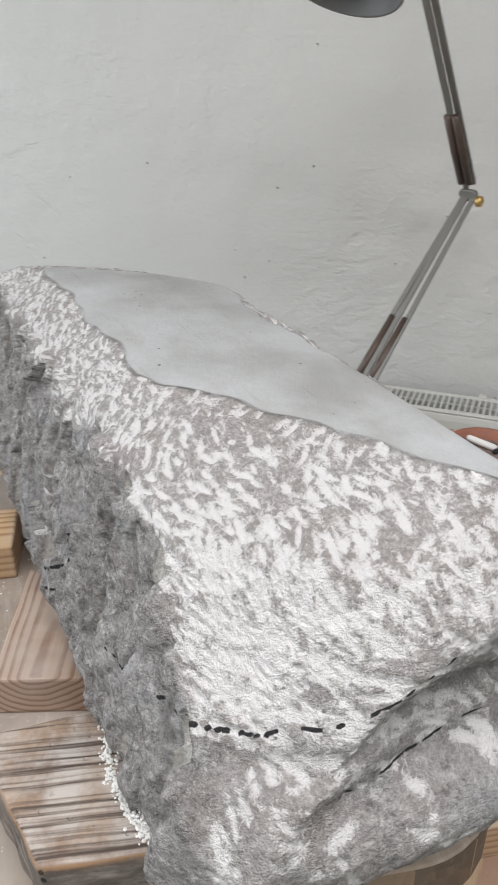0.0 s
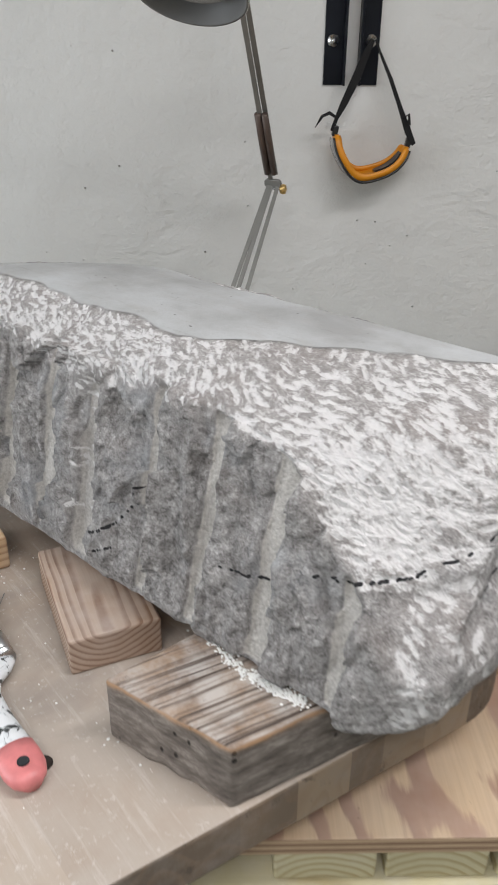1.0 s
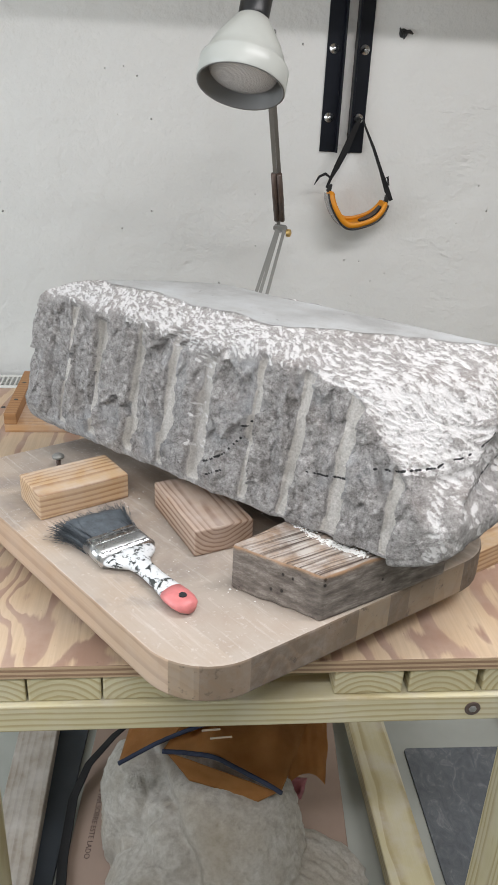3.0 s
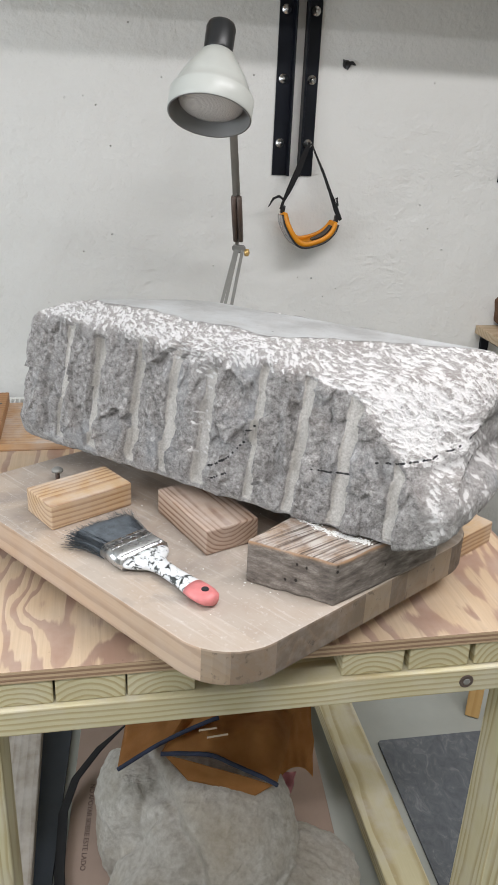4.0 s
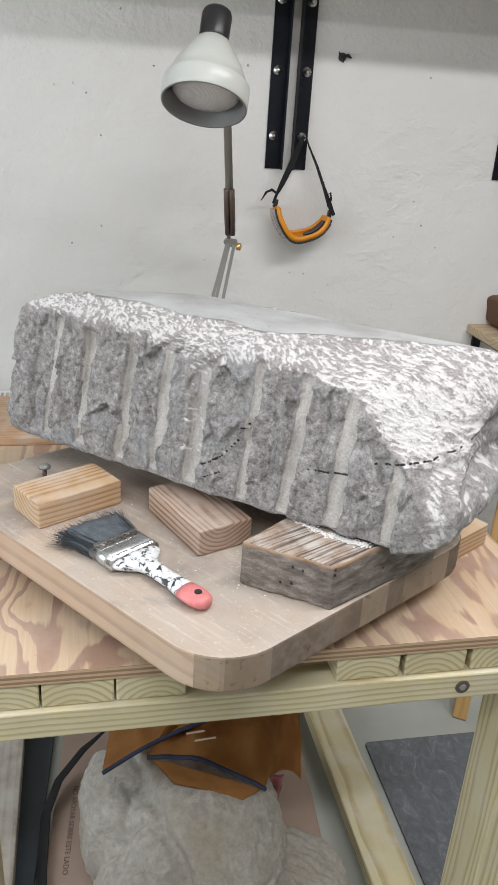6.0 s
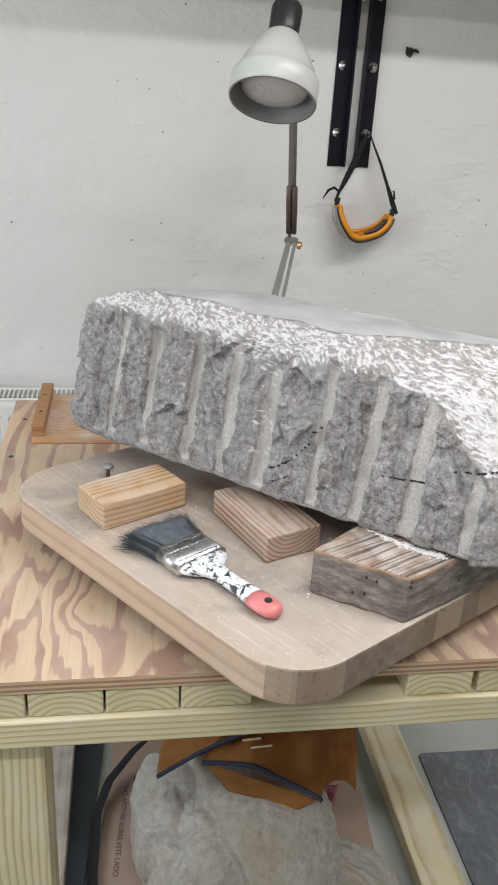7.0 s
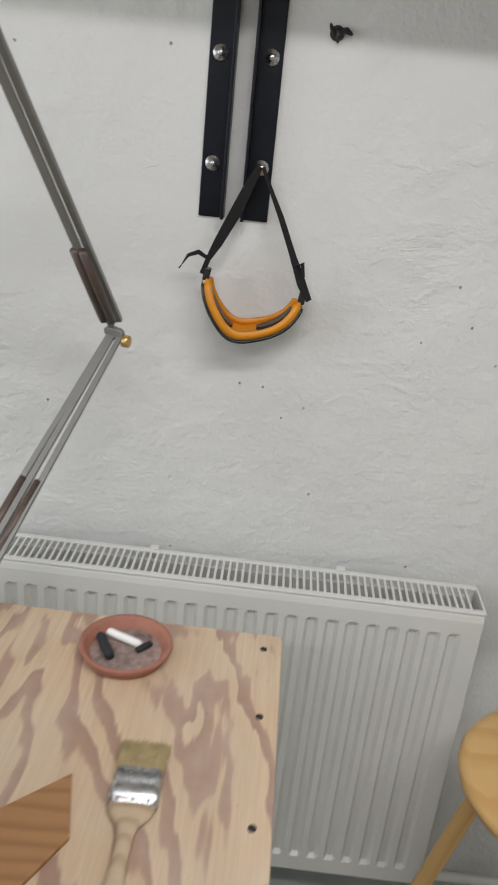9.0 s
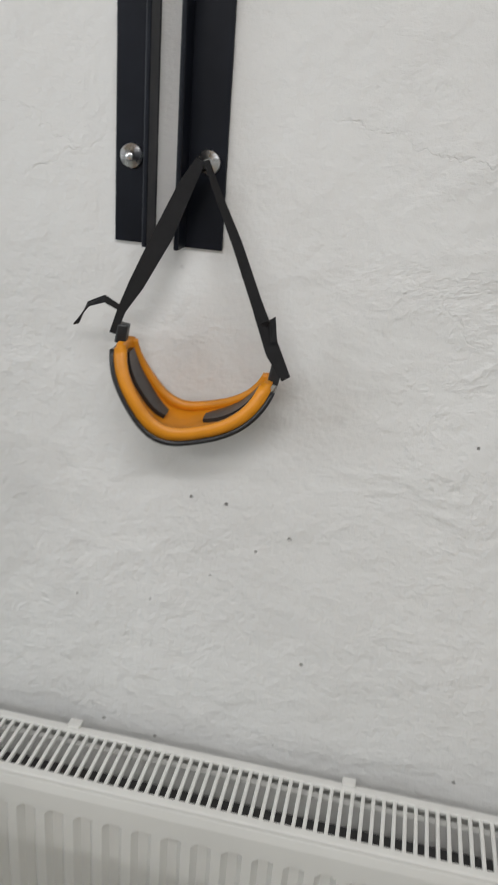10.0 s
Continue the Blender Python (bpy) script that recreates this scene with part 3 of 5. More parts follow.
# ---- the stone ----
def grad_noise(p, seed=0):
    """Smooth noise for an array of points, about -1 to 1."""
    i = np.floor(p).astype(np.int64)
    f = p - i
    w = f * f * f * (f * (f * 6 - 15) + 10)
    out = np.zeros(len(p))
    for c in range(8):
        o = np.array([c & 1, c >> 1 & 1, c >> 2 & 1])
        q = i + o
        h = (q[:, 0] * 374761393 + q[:, 1] * 668265263 + q[:, 2] * 2147483647 + seed * 974634) & 0x7FFFFFFF
        h = ((h ^ (h >> 13)) * 1274126177) & 0x7FFFFFFF
        h = h ^ (h >> 16)
        a = (h & 1023) / 1023 * 2 * np.pi
        zc = ((h >> 10) & 1023) / 511.5 - 1
        r = np.sqrt(np.maximum(0, 1 - zc * zc))
        d = f - o
        dot = d[:, 0] * r * np.cos(a) + d[:, 1] * r * np.sin(a) + d[:, 2] * zc
        ww = np.where(o, w, 1 - w).prod(1)
        out += dot * ww
    return out * 1.6


def fractal(p, octaves=4, seed=0, gain=0.5):
    out, amp = np.zeros(len(p)), 1.0
    for k in range(octaves):
        out += amp * grad_noise(p * 2 ** k, seed + k)
        amp *= gain
    return out


def lattice(nx, ny, nz):
    """The surface of a box as one closed grid: places in 0 to 1 and quads."""
    verts, quads = [], []
    for axis, (na, nb) in enumerate(((ny, nz), (nz, nx), (nx, ny))):
        a, bb = np.meshgrid(np.arange(na + 1), np.arange(nb + 1), indexing="ij")
        for side in (0, 1):
            p = np.zeros((na + 1, nb + 1, 3), int)
            p[..., axis] = side * (nx, ny, nz)[axis]
            p[..., (axis + 1) % 3], p[..., (axis + 2) % 3] = a, bb
            base = sum(len(v) for v in verts)
            verts.append(p.reshape(-1, 3))
            k = (np.arange(na)[:, None] * (nb + 1) + np.arange(nb)[None]).ravel() + base
            q = np.stack([k, k + nb + 1, k + nb + 2, k + 1], 1)
            quads.append(q if side else q[:, ::-1])
    v = np.concatenate(verts)
    keys, inverse = np.unique(v, axis=0, return_inverse=True)
    return keys / np.array([nx, ny, nz]), inverse.ravel()[np.concatenate(quads)]


def normals_of(p, q):
    n = np.cross(p[q[:, 2]] - p[q[:, 0]], p[q[:, 3]] - p[q[:, 1]])
    out = np.zeros_like(p)
    for k in range(4):
        np.add.at(out, q[:, k], n)
    return out / np.maximum(np.linalg.norm(out, axis=1, keepdims=True), 1e-12)


def grid_mesh(name, p, q, material, fields=None, smooth=True):
    me = bpy.data.meshes.new(name)
    me.vertices.add(len(p))
    me.vertices.foreach_set("co", p.astype(np.float32).ravel())
    me.loops.add(q.size)
    me.loops.foreach_set("vertex_index", q.astype(np.int32).ravel())
    me.polygons.add(len(q))
    me.polygons.foreach_set("loop_start", np.arange(0, q.size, 4, dtype=np.int32))
    me.update(calc_edges=True)
    me.polygons.foreach_set("use_smooth", [smooth] * len(q))
    me.materials.append(material)
    for key, value in (fields or {}).items():
        me.attributes.new(key, "FLOAT", "POINT").data.foreach_set("value", value.astype(np.float32))
    return new(name, me)


def smoothstep(x, a, b):
    t = np.clip((x - a) / (b - a), 0, 1)
    return t * t * (3 - 2 * t)


def hewn_stone():
    g, q = lattice(450, 144, 140)
    box_p = g * np.array([0.74, 0.265, 0.24]) + np.array([-0.01, -0.01, -0.01])
    axis = np.stack([np.clip(box_p[:, 0], 0.10, 0.60), np.full(len(g), 0.12), np.full(len(g), 0.11)], 1)
    way = box_p - axis
    way /= np.linalg.norm(way, axis=1, keepdims=True)
    planes = [
        ((-1, -0.05, 0.03), (0.002, 0.05, 0.1)),
        ((0, -0.976, 0.22), (0.3, 0.012, 0.12)),
        ((0, -0.55, 0.835), (0.3, 0.066, 0.2235)),
        ((0, 0.02, 1), (0.3, 0.09, 0.2255)),
        ((-0.02, 0.17, 0.98), (0.3, 0.16, 0.2235)),
        ((0, 1, 0.08), (0.3, 0.243, 0.15)),
        ((-0.55, 0.835, 0.1), (0.175, 0.226, 0.15)),
        ((-0.22, 0.20, 0.955), (0.155, 0.14, 0.223)),
        ((-0.5, 0, 0.866), (0.045, 0.1, 0.215)),
        ((0.166, -0.270, 0.948), (0.466, 0.088, 0.226)),
        ((0.493, -0.592, 0.637), (0.572, 0.023, 0.189)),
        ((0.75, -0.1, 0.655), (0.69, 0.2, 0.212)),
        ((1, 0.02, 0.03), (0.722, 0.1, 0.1)),
        ((0.64, -0.77, 0), (0.712, 0.010, 0.08)),
        ((0.045, 0, -1), (0.3, 0.1, 0.0005)),
        ((0.6, 0, -0.8), (0.715, 0.1, 0.024)),
        ((0.0, -0.8, -0.6), (0.3, -0.012, 0.004)),
        ((0.3, 0.6, -0.74), (0.62, 0.235, 0.02)),
    ]
    total = np.zeros(len(g))
    for n, c in planes:
        n = np.array(n, float)
        n /= np.linalg.norm(n)
        run = way @ n
        far = ((np.array(c) - axis) @ n) / np.maximum(run, 1e-4)
        far = np.where(run > 1e-4, np.maximum(far, 0.005), 9.0)
        total += np.exp(-np.minimum(far, 2) * 260)
    p = axis + way * (-np.log(total) / 260)[:, None]
    nrm = normals_of(p, q)
    x, y, z = p.T
    # zones
    front = smoothstep(-nrm[:, 1], 0.75, 0.93) * smoothstep(0.70 - x, -0.01, 0.03)
    honed_edge = np.minimum.reduce([y - 0.070 - 0.002 * np.sin(x * 40), 0.238 - y + 0.015 * np.sin(x * 14), (x - 0.1) * 0.8 + 0.1 * (0.12 - y), (0.2669 - 0.003 - (0.166 * x - 0.270 * y + 0.948 * 0.2245)) * 3.0])
    wob = 0.006 * grad_noise(p * 30, 5)
    honed = smoothstep(nrm[:, 2], 0.86, 0.93) * smoothstep(honed_edge + wob, -0.004, 0.004)
    slope = smoothstep(nrm[:, 2], 0.42, 0.55) * (1 - honed)
    below = smoothstep(x + 0.5 * (y - 0.03), 0.66, 0.695) * smoothstep(nrm[:, 0], 0.1, 0.4)
    ink_line = 0.110 + 0.19 * np.maximum(0, x - 0.62) + 0.30 * np.maximum(0, y - 0.03)
    slope *= np.where(x > 0.56, smoothstep(z - ink_line, -0.006, 0.003), 1)
    patches = smoothstep(grad_noise(p * 34, 55), -0.5, 0.05)
    # the strokes hang over the upper edge of the split face, and run down it beside one channel
    fringe_z = 0.184 - 0.020 * np.exp(-((x - 0.34) / 0.06) ** 2) + 0.014 * grad_noise(np.stack([x * 26, x * 0, x * 0 + 3], 1), 77)
    fringe = front * smoothstep(z - fringe_z, 0, 0.012) * 0.6
    fringe = np.maximum(fringe, front * 0.45 * np.exp(-((x - 0.352 - 0.1 * (0.1 - z)) / 0.016) ** 2) * smoothstep(z, 0.02, 0.06))
    worked = np.clip(slope + fringe + 0.75 * below * patches * smoothstep(z, 0.0, 0.04), 0, 1)
    # drill channels down the split face
    channel = np.zeros(len(p))
    for k, xc in enumerate((0.086, 0.153, 0.232, 0.296, 0.360, 0.444, 0.512, 0.580, 0.653)):
        hi = (0.185, 0.178, 0.19, 0.2, 0.175, 0.205, 0.2, 0.19, 0.135)[k]
        lean = xc + 0.0012 * grad_noise(np.stack([z * 60, z * 0 + k + 9, z * 0], 1), 4) + 0.01 * (0.1 - z) * (k % 3 - 1) + 0.0035 * grad_noise(np.stack([z * 30, z * 0 + k, z * 0], 1), 3)
        half = 0.0092 + 0.0018 * math.sin(k * 2.1)
        channel = np.maximum(channel, smoothstep(half + 0.0025 - np.abs(x - lean), 0, 0.0035) * smoothstep(hi - z, -0.01, 0.008) * smoothstep(z, 0.004, 0.02))
    channel *= front
    split = front * (1 - channel)
    saw = np.zeros(len(p))
    for xa, xb in zip((0.0, 0.086, 0.153, 0.232, 0.296, 0.360, 0.444, 0.512, 0.580, 0.653), (0.086, 0.153, 0.232, 0.296, 0.360, 0.444, 0.512, 0.580, 0.653, 0.73)):
        saw += np.where((x >= xa) & (x < xb), 1 - (x - xa) / (xb - xa), 0)
    facets = np.abs(fractal(p * np.array([22, 18, 10]) + 0.35 * grad_noise(p * 20, 9)[:, None], 5, 11, 0.55))
    rough = 0.0035 * (facets - 0.3) + 0.0011 * fractal(p * 110, 3, 21)
    chips = np.zeros(len(p))
    rc = np.random.default_rng(23)
    for count, size in ((75, 1.3), (420, 0.45)):
        sx, sz = rc.uniform(0, 0.74, count), rc.uniform(-0.02, 0.24, count)
        ta, tb, tc = rc.normal(0, 0.24, count), rc.normal(0, 0.13, count), rc.normal(0, 0.0016, count) * size
        face = np.where(split > 0.02)[0]
        fx, fz = x[face] + 0.004 * grad_noise(p[face] * 60, 91), z[face] + 0.006 * grad_noise(p[face] * 45, 92)
        best = np.empty(len(face), int)
        for lo in range(0, len(face), 4000):
            s = slice(lo, lo + 4000)
            best[s] = np.argmin(((fx[s, None] - sx) * 1.5) ** 2 + ((fz[s, None] - sz) * 0.8) ** 2, axis=1)
        chips[face] += np.clip(ta[best] * (fx - sx[best]) + tb[best] * (fz - sz[best]) + tc[best], -0.0055 * size, 0.0055 * size)
    edge_in = smoothstep(z, 0.004, 0.03)
    lift = split * edge_in * (chips + 0.0012 + 0.0085 * (saw - 0.3) + rough) - channel * 0.008
    lift += (1 - honed) * (1 - front) * (0.0022 * fractal(p * 45, 4, 31))
    lift += (1 - honed) * 0.004 * grad_noise(p * 9, 41) * (1 - 0.5 * front)
    lift += honed * 0.0005 * grad_noise(p * 25, 44)
    hollow = np.exp(-(((x - 0.72) / 0.05) ** 2 + ((y - 0.16) / 0.075) ** 2 + ((z - 0.118) / 0.034) ** 2))
    lift -= 0.026 * hollow
    lift += 0.016 * np.exp(-(((x - 0.72) / 0.05) ** 2 + ((y - 0.15) / 0.08) ** 2 + ((z - 0.055) / 0.028) ** 2))
    lift -= 0.008 * np.exp(-(((x - 0.66) / 0.09) ** 2 + ((z - 0.112 - 0.12 * (y - 0.05)) / 0.007) ** 2)) * below
    lift -= 0.011 * np.exp(-((z - 0.086 - 0.03 * (y - 0.1)) / 0.013) ** 2) * smoothstep(x, 0.67, 0.71) * smoothstep(y, 0.03, 0.08)
    # tool strokes
    rng = np.random.default_rng(7)
    bruise = np.zeros(len(p))
    zone = np.where(worked > 0.25)[0]
    weight = worked[zone] ** 1.5 * (0.9 + 0.9 * smoothstep(0.5 - x[zone], 0, 0.08))
    picks = rng.choice(zone, 2700, p=weight / weight.sum())
    field = grad_noise(p * np.array([11, 11, 9]), 81)
    order = zone[np.argsort(x[zone])]
    xs = x[order]
    for j in picks:
        n = nrm[j]
        steep = Vector((-n[0] * n[2], -n[1] * n[2], 1 - n[2] * n[2])) if n[2] < 0.98 else Vector((0, 1, 0))
        d = np.array(steep.normalized())
        e = np.cross(n, d)
        a = radians(50 + 60 * field[j] + rng.normal(0, 16))
        along = d * math.cos(a) + e * math.sin(a)
        across = np.cross(n, along)
        big = 0.62 + 0.34 * smoothstep(x[j], 0.45, 0.6)
        ln, wd = big * rng.uniform(0.003, 0.0115), big * rng.uniform(0.0016, 0.0031)
        lo, hi = np.searchsorted(xs, (x[j] - 0.02, x[j] + 0.02))
        idx = order[lo:hi]
        off = p[idx] - p[j]
        r = ((off @ along) / ln) ** 2 + ((off @ across) / wd) ** 2 + ((off @ n) / 0.01) ** 2
        s = np.exp(-r * 0.9)
        bruise[idx] = np.maximum(bruise[idx], s * rng.uniform(0.25, 1.0))
    lift -= 0.0030 * bruise * worked
    lift += 0.0009 * worked * fractal(p * np.array([190, 190, 190]), 2, 51)
    # ink: a dotted curve on the split face, and a dashed line round the worked end
    ink = np.zeros(len(p))

    def dots(a, b, count, bend, size, deep=0.03):
        a, b = np.array(a), np.array(b)
        for k in range(count):
            if rng.random() < 0.22:
                continue
            t = (k + rng.uniform(-0.2, 0.2)) / count
            c = a + (b - a) * t + np.array([0, 0, bend * 4 * t * (1 - t)])
            r2 = ((x - c[0]) / size) ** 2 + ((z - c[2]) / (size * 0.8)) ** 2 + ((y - c[1]) / deep) ** 2
            np.maximum(ink, np.exp(-r2), out=ink)

    dots((0.375, 0.0, 0.045), (0.44, 0.0, 0.12), 24, -0.018, 0.0025)
    dots((0.39, 0.0, 0.03), (0.415, 0.0, 0.045), 6, 0, 0.0025)
    dots((0.535, 0.0, 0.082), (0.60, 0.0, 0.088), 20, 0, 0.0024)
    dots((0.62, 0.005, 0.112), (0.69, 0.03, 0.125), 22, 0.0, 0.0024)
    end = smoothstep(nrm[:, 0], 0.15, 0.4) * smoothstep(x, 0.63, 0.66)
    dash = smoothstep(grad_noise(p * 110, 88), -0.25, 0.1)
    for z0, rise, y0, y1, wide in ((0.118, 0.42, 0.035, 0.16, 0.0012), (0.088, 0.05, 0.07, 0.19, 0.0011)):
        curve = z0 + rise * (y - 0.03) + 0.004 * grad_noise(p * 38, 89)
        band = np.exp(-((z - curve) / wide) ** 2) * smoothstep(y, y0, y0 + 0.01) * smoothstep(y1 - y, 0, 0.01)
        ink = np.maximum(ink, band * end * dash)
    p = p + nrm * lift[:, None]
    ob = grid_mesh("carved_stone", p, q, M_STONE, {"honed": honed, "channel": channel, "bruise": bruise, "worked": worked, "ink": ink})
    ob.matrix_world = pose(-0.652, -0.785, 0.985, 0, 0, -48.16)
    return tagged(ob, "grey limestone block with drill channels, white tool marks and honed top", "stone block")


hewn_stone()


# ---- more materials ----
M_STEEL = plain("grey_painted_steel", (0.235, 0.235, 0.222), 0.42, 0.3, 0.08, 60)
M_ZINC = plain("zinc_steel", (0.62, 0.63, 0.64), 0.28, 1.0, 0.1, 90)
M_IRON = plain("black_angle_iron", (0.006, 0.0075, 0.012), 0.38, 0.0, 0.35, 30)
M_IRON.node_tree.nodes["Principled BSDF"].inputs["Specular IOR Level"].default_value = 0.2
M_SPRING = plain("brown_spring_cover", (0.10, 0.072, 0.06), 0.45, 0.2, 0.25, 70)
M_BRASS = plain("brass_knob", (0.62, 0.43, 0.17), 0.35, 0.8, 0.1, 50)
M_SHADE = plain("lamp_enamel", (0.52, 0.535, 0.505), 0.32, 0.0, 0.04, 30)
M_SHADE_IN = plain("shade_rim_grey", (0.17, 0.17, 0.168), 0.45, 0.0, 0.06, 30)
M_CAP = plain("black_plastic", (0.014, 0.0145, 0.016), 0.35, 0.0, 0.2, 60)
M_RAD = plain("radiator_enamel", (0.64, 0.64, 0.61), 0.38, 0.0, 0.04, 9)
# near-black: the shade inside the radiator put into the colour
M_RAD_SHADE = plain("radiator_inside_shade", (0.05, 0.05, 0.05), 0.6, 0.0, 0.1, 20)
M_ORANGE = plain("orange_rubber", (0.66, 0.25, 0.008), 0.45, 0.0, 0.14, 50)
M_STRAP = plain("black_webbing", (0.006, 0.006, 0.007), 0.85, 0.0, 0.3, 300, 0.5)
M_TERRA = plain("terracotta", (0.33, 0.14, 0.095), 0.75, 0.0, 0.2, 60, 0.4)
M_ASH = plain("chalk_dust", (0.26, 0.19, 0.17), 0.9, 0.0, 0.7, 120, 0.8)
M_CHALK = plain("white_chalk", (0.85, 0.85, 0.83), 0.9, 0.0, 0.05, 120, 0.4)
M_CHAR = plain("black_charcoal", (0.02, 0.021, 0.024), 0.8, 0.0, 0.3, 120, 0.5)
M_BRISTLE = plain("grey_bristle", (0.085, 0.10, 0.115), 0.7, 0.0, 0.5, 500)
M_BLOND = plain("blond_bristle", (0.42, 0.33, 0.17), 0.7, 0.0, 0.3, 500)
M_RED = plain("red_paint", (0.62, 0.20, 0.20), 0.4, 0.0, 0.25, 90)
M_STOOL = wood("varnished_beech", (0.66, 0.42, 0.17), (0.58, 0.34, 0.12), 0.016, (0.1, -0.08), rough=0.4, fibre=0.2)
M_BROWN = wood("brown_shim", (0.40, 0.21, 0.09), (0.30, 0.15, 0.06), 0.012, (0.1, -0.08), rough=0.6, fibre=0.3)
M_SHELF = wood("shelf_pine", (0.56, 0.44, 0.30), (0.44, 0.32, 0.2), 0.012, (0.1, -0.08))
M_LOG = wood("dark_burl", (0.16, 0.075, 0.035), (0.06, 0.03, 0.016), 0.005, (0.1, -0.04), rough=0.7)
M_CARD = plain("cardboard", (0.33, 0.245, 0.20), 0.85, 0.0, 0.1, 25)
M_PRINT = plain("brown_print", (0.10, 0.065, 0.055), 0.85, 0.0, 0.2, 60)
M_NAVY = plain("navy_binding", (0.022, 0.03, 0.06), 0.85, 0.0, 0.3, 300, 0.6)
M_PINKRAG = plain("pink_cloth", (0.55, 0.25, 0.27), 0.9, 0.0, 0.15, 200, 0.6)
M_BLUE = plain("dark_blue_grey", (0.05, 0.062, 0.08), 0.6, 0.0, 0.3, 14)
M_INK = plain("pale_print", (0.6, 0.5, 0.4), 0.8, 0.0, 0.1, 60)


def canvas():
    k = Nodes("tan_canvas")
    v = k.coords()
    x, y, z = k.split(v)
    weave = k.math("MULTIPLY", k.math("SINE", k.math("MULTIPLY", x, 5200.0)), k.math("SINE", k.math("MULTIPLY", y, 5200.0)))
    f = k.noise(v, 16.0, 5.0)
    c = k.ramp(f, (0.3, (0.38, 0.165, 0.045)), (0.7, (0.54, 0.265, 0.09)))
    return k.done(c, 0.9, k.bump(k.math("ADD", k.math("MULTIPLY", weave, 0.2), f), 0.4, 0.002))


def slate():
    k = Nodes("slate_mat")
    v = k.coords(scale=(1, 0.6, 1))
    f = k.noise(v, 34.0, 7.0, 0.7, 1.5)
    g = k.noise(v, 5.0, 4.0)
    c = k.ramp(f, (0.32, (0.085, 0.095, 0.11)), (0.55, (0.14, 0.155, 0.17)), (0.72, (0.28, 0.29, 0.30)))
    c = k.mix(k.math("MULTIPLY", g, 0.5), c, (0.12, 0.13, 0.145))
    return k.done(c, 0.75, k.bump(f, 0.4, 0.002))


def pale_rock():
    k = Nodes("pale_rock")
    v = k.coords()
    f = k.noise(v, 60.0, 8.0, 0.78)
    g = k.noise(v, 6.0, 4.0)
    c = k.ramp(f, (0.3, (0.40, 0.37, 0.325)), (0.5, (0.57, 0.545, 0.495)), (0.7, (0.72, 0.70, 0.66)))
    c = k.mix(k.math("MULTIPLY", k.ramp(g, (0.45, 0.0), (0.7, 1.0)), 0.55), c, (0.38, 0.31, 0.21))
    return k.done(c, 0.9, k.bump(f, 1.0, 0.011))


def reflector():
    k = Nodes("ribbed_bulb_glass")
    v = k.coords()
    x, y, z = k.split(v)
    rib = k.math("SINE", k.math("MULTIPLY", x, 1900.0))
    dot = k.math("MULTIPLY", rib, k.math("SINE", k.math("MULTIPLY", y, 1900.0)))
    return k.done((0.62, 0.61, 0.60), 0.22, k.bump(dot, 0.4, 0.001), 0.35)


def spattered():
    k = Nodes("paint_spattered_handle")
    f = k.noise(k.coords(), 95.0, 5.0, 0.65, 0.6)
    c = k.ramp(f, (0.44, (0.74, 0.76, 0.78)), (0.53, (0.64, 0.67, 0.69)), (0.56, (0.03, 0.035, 0.035)), (1.0, (0.02, 0.025, 0.025)))
    return k.done(c, 0.45, k.bump(f, 0.3, 0.001))


def lens_plastic():
    k = Nodes("clear_lens")
    return k.done((0.45, 0.46, 0.46), 0.12, None, 0.0, Alpha=0.5)


M_CANVAS, M_SLATE, M_ROCK, M_BULB, M_SPATTER, M_LENS = canvas(), slate(), pale_rock(), reflector(), spattered(), lens_plastic()

# ---- on the wall ----


def angle_iron(x0, mirrored, z0, z1, name="angle_iron"):
    """A steel angle: one leg flat on the wall, the other standing out."""
    t = thing(name, WALL @ pose(x0, 0, z0), "black steel angle bolted upright to the white wall", "angle iron", "angle irons on the wall")
    s = -1 if mirrored else 1
    b = box(min(0, s * 0.04), max(0, s * 0.04), -0.005, -0.0005, 0, z1 - z0, 0.0012)
    box(min(s * 0.0353, s * 0.04), max(s * 0.0353, s * 0.04), -0.030, -0.0045, 0, z1 - z0, 0.0012, bm=b)
    part("bar", b, M_IRON, t)
    for z in (1.409, 1.558, 1.709, 1.86):
        if z < z1 and z > z0 - 0.2:
            bolt = lathe([(0, 0.0095), (0.003, 0.009), (0.0045, 0.0075), (0.0048, 0.004), (0.0105, 0.0035), (0.0112, 0.0025), (0.0115, 0)], 16)
            o = part("bolt", bolt, M_ZINC, t, "zinc bolt with a washer", True)
            o.matrix_local = pose(s * 0.0165, -0.005, z - z0 if z > z0 else 0.05, 90, 0, 0)
    return t


angle_iron(-0.0165, False, 1.331, 2.1)
angle_iron(0.0895, True, 1.331, 2.1)
angle_iron(0.615, False, 1.328, 2.1)
angle_iron(0.72, True, 1.328, 2.1)

t = thing("wall_shelf", WALL @ pose(0, 0, 1.765), "long wooden shelf board high on the wall", "shelf")
part("plank", box(-1.7, 1.7, -0.30, -0.031, 0, 0.026, 0.002), M_SHELF, t)
for x in (0.0365, 0.668):
    part("bracket", box(x - 0.012, x + 0.012, -0.27, -0.0325, -0.012, -0.0005, 0.001), M_IRON, t)

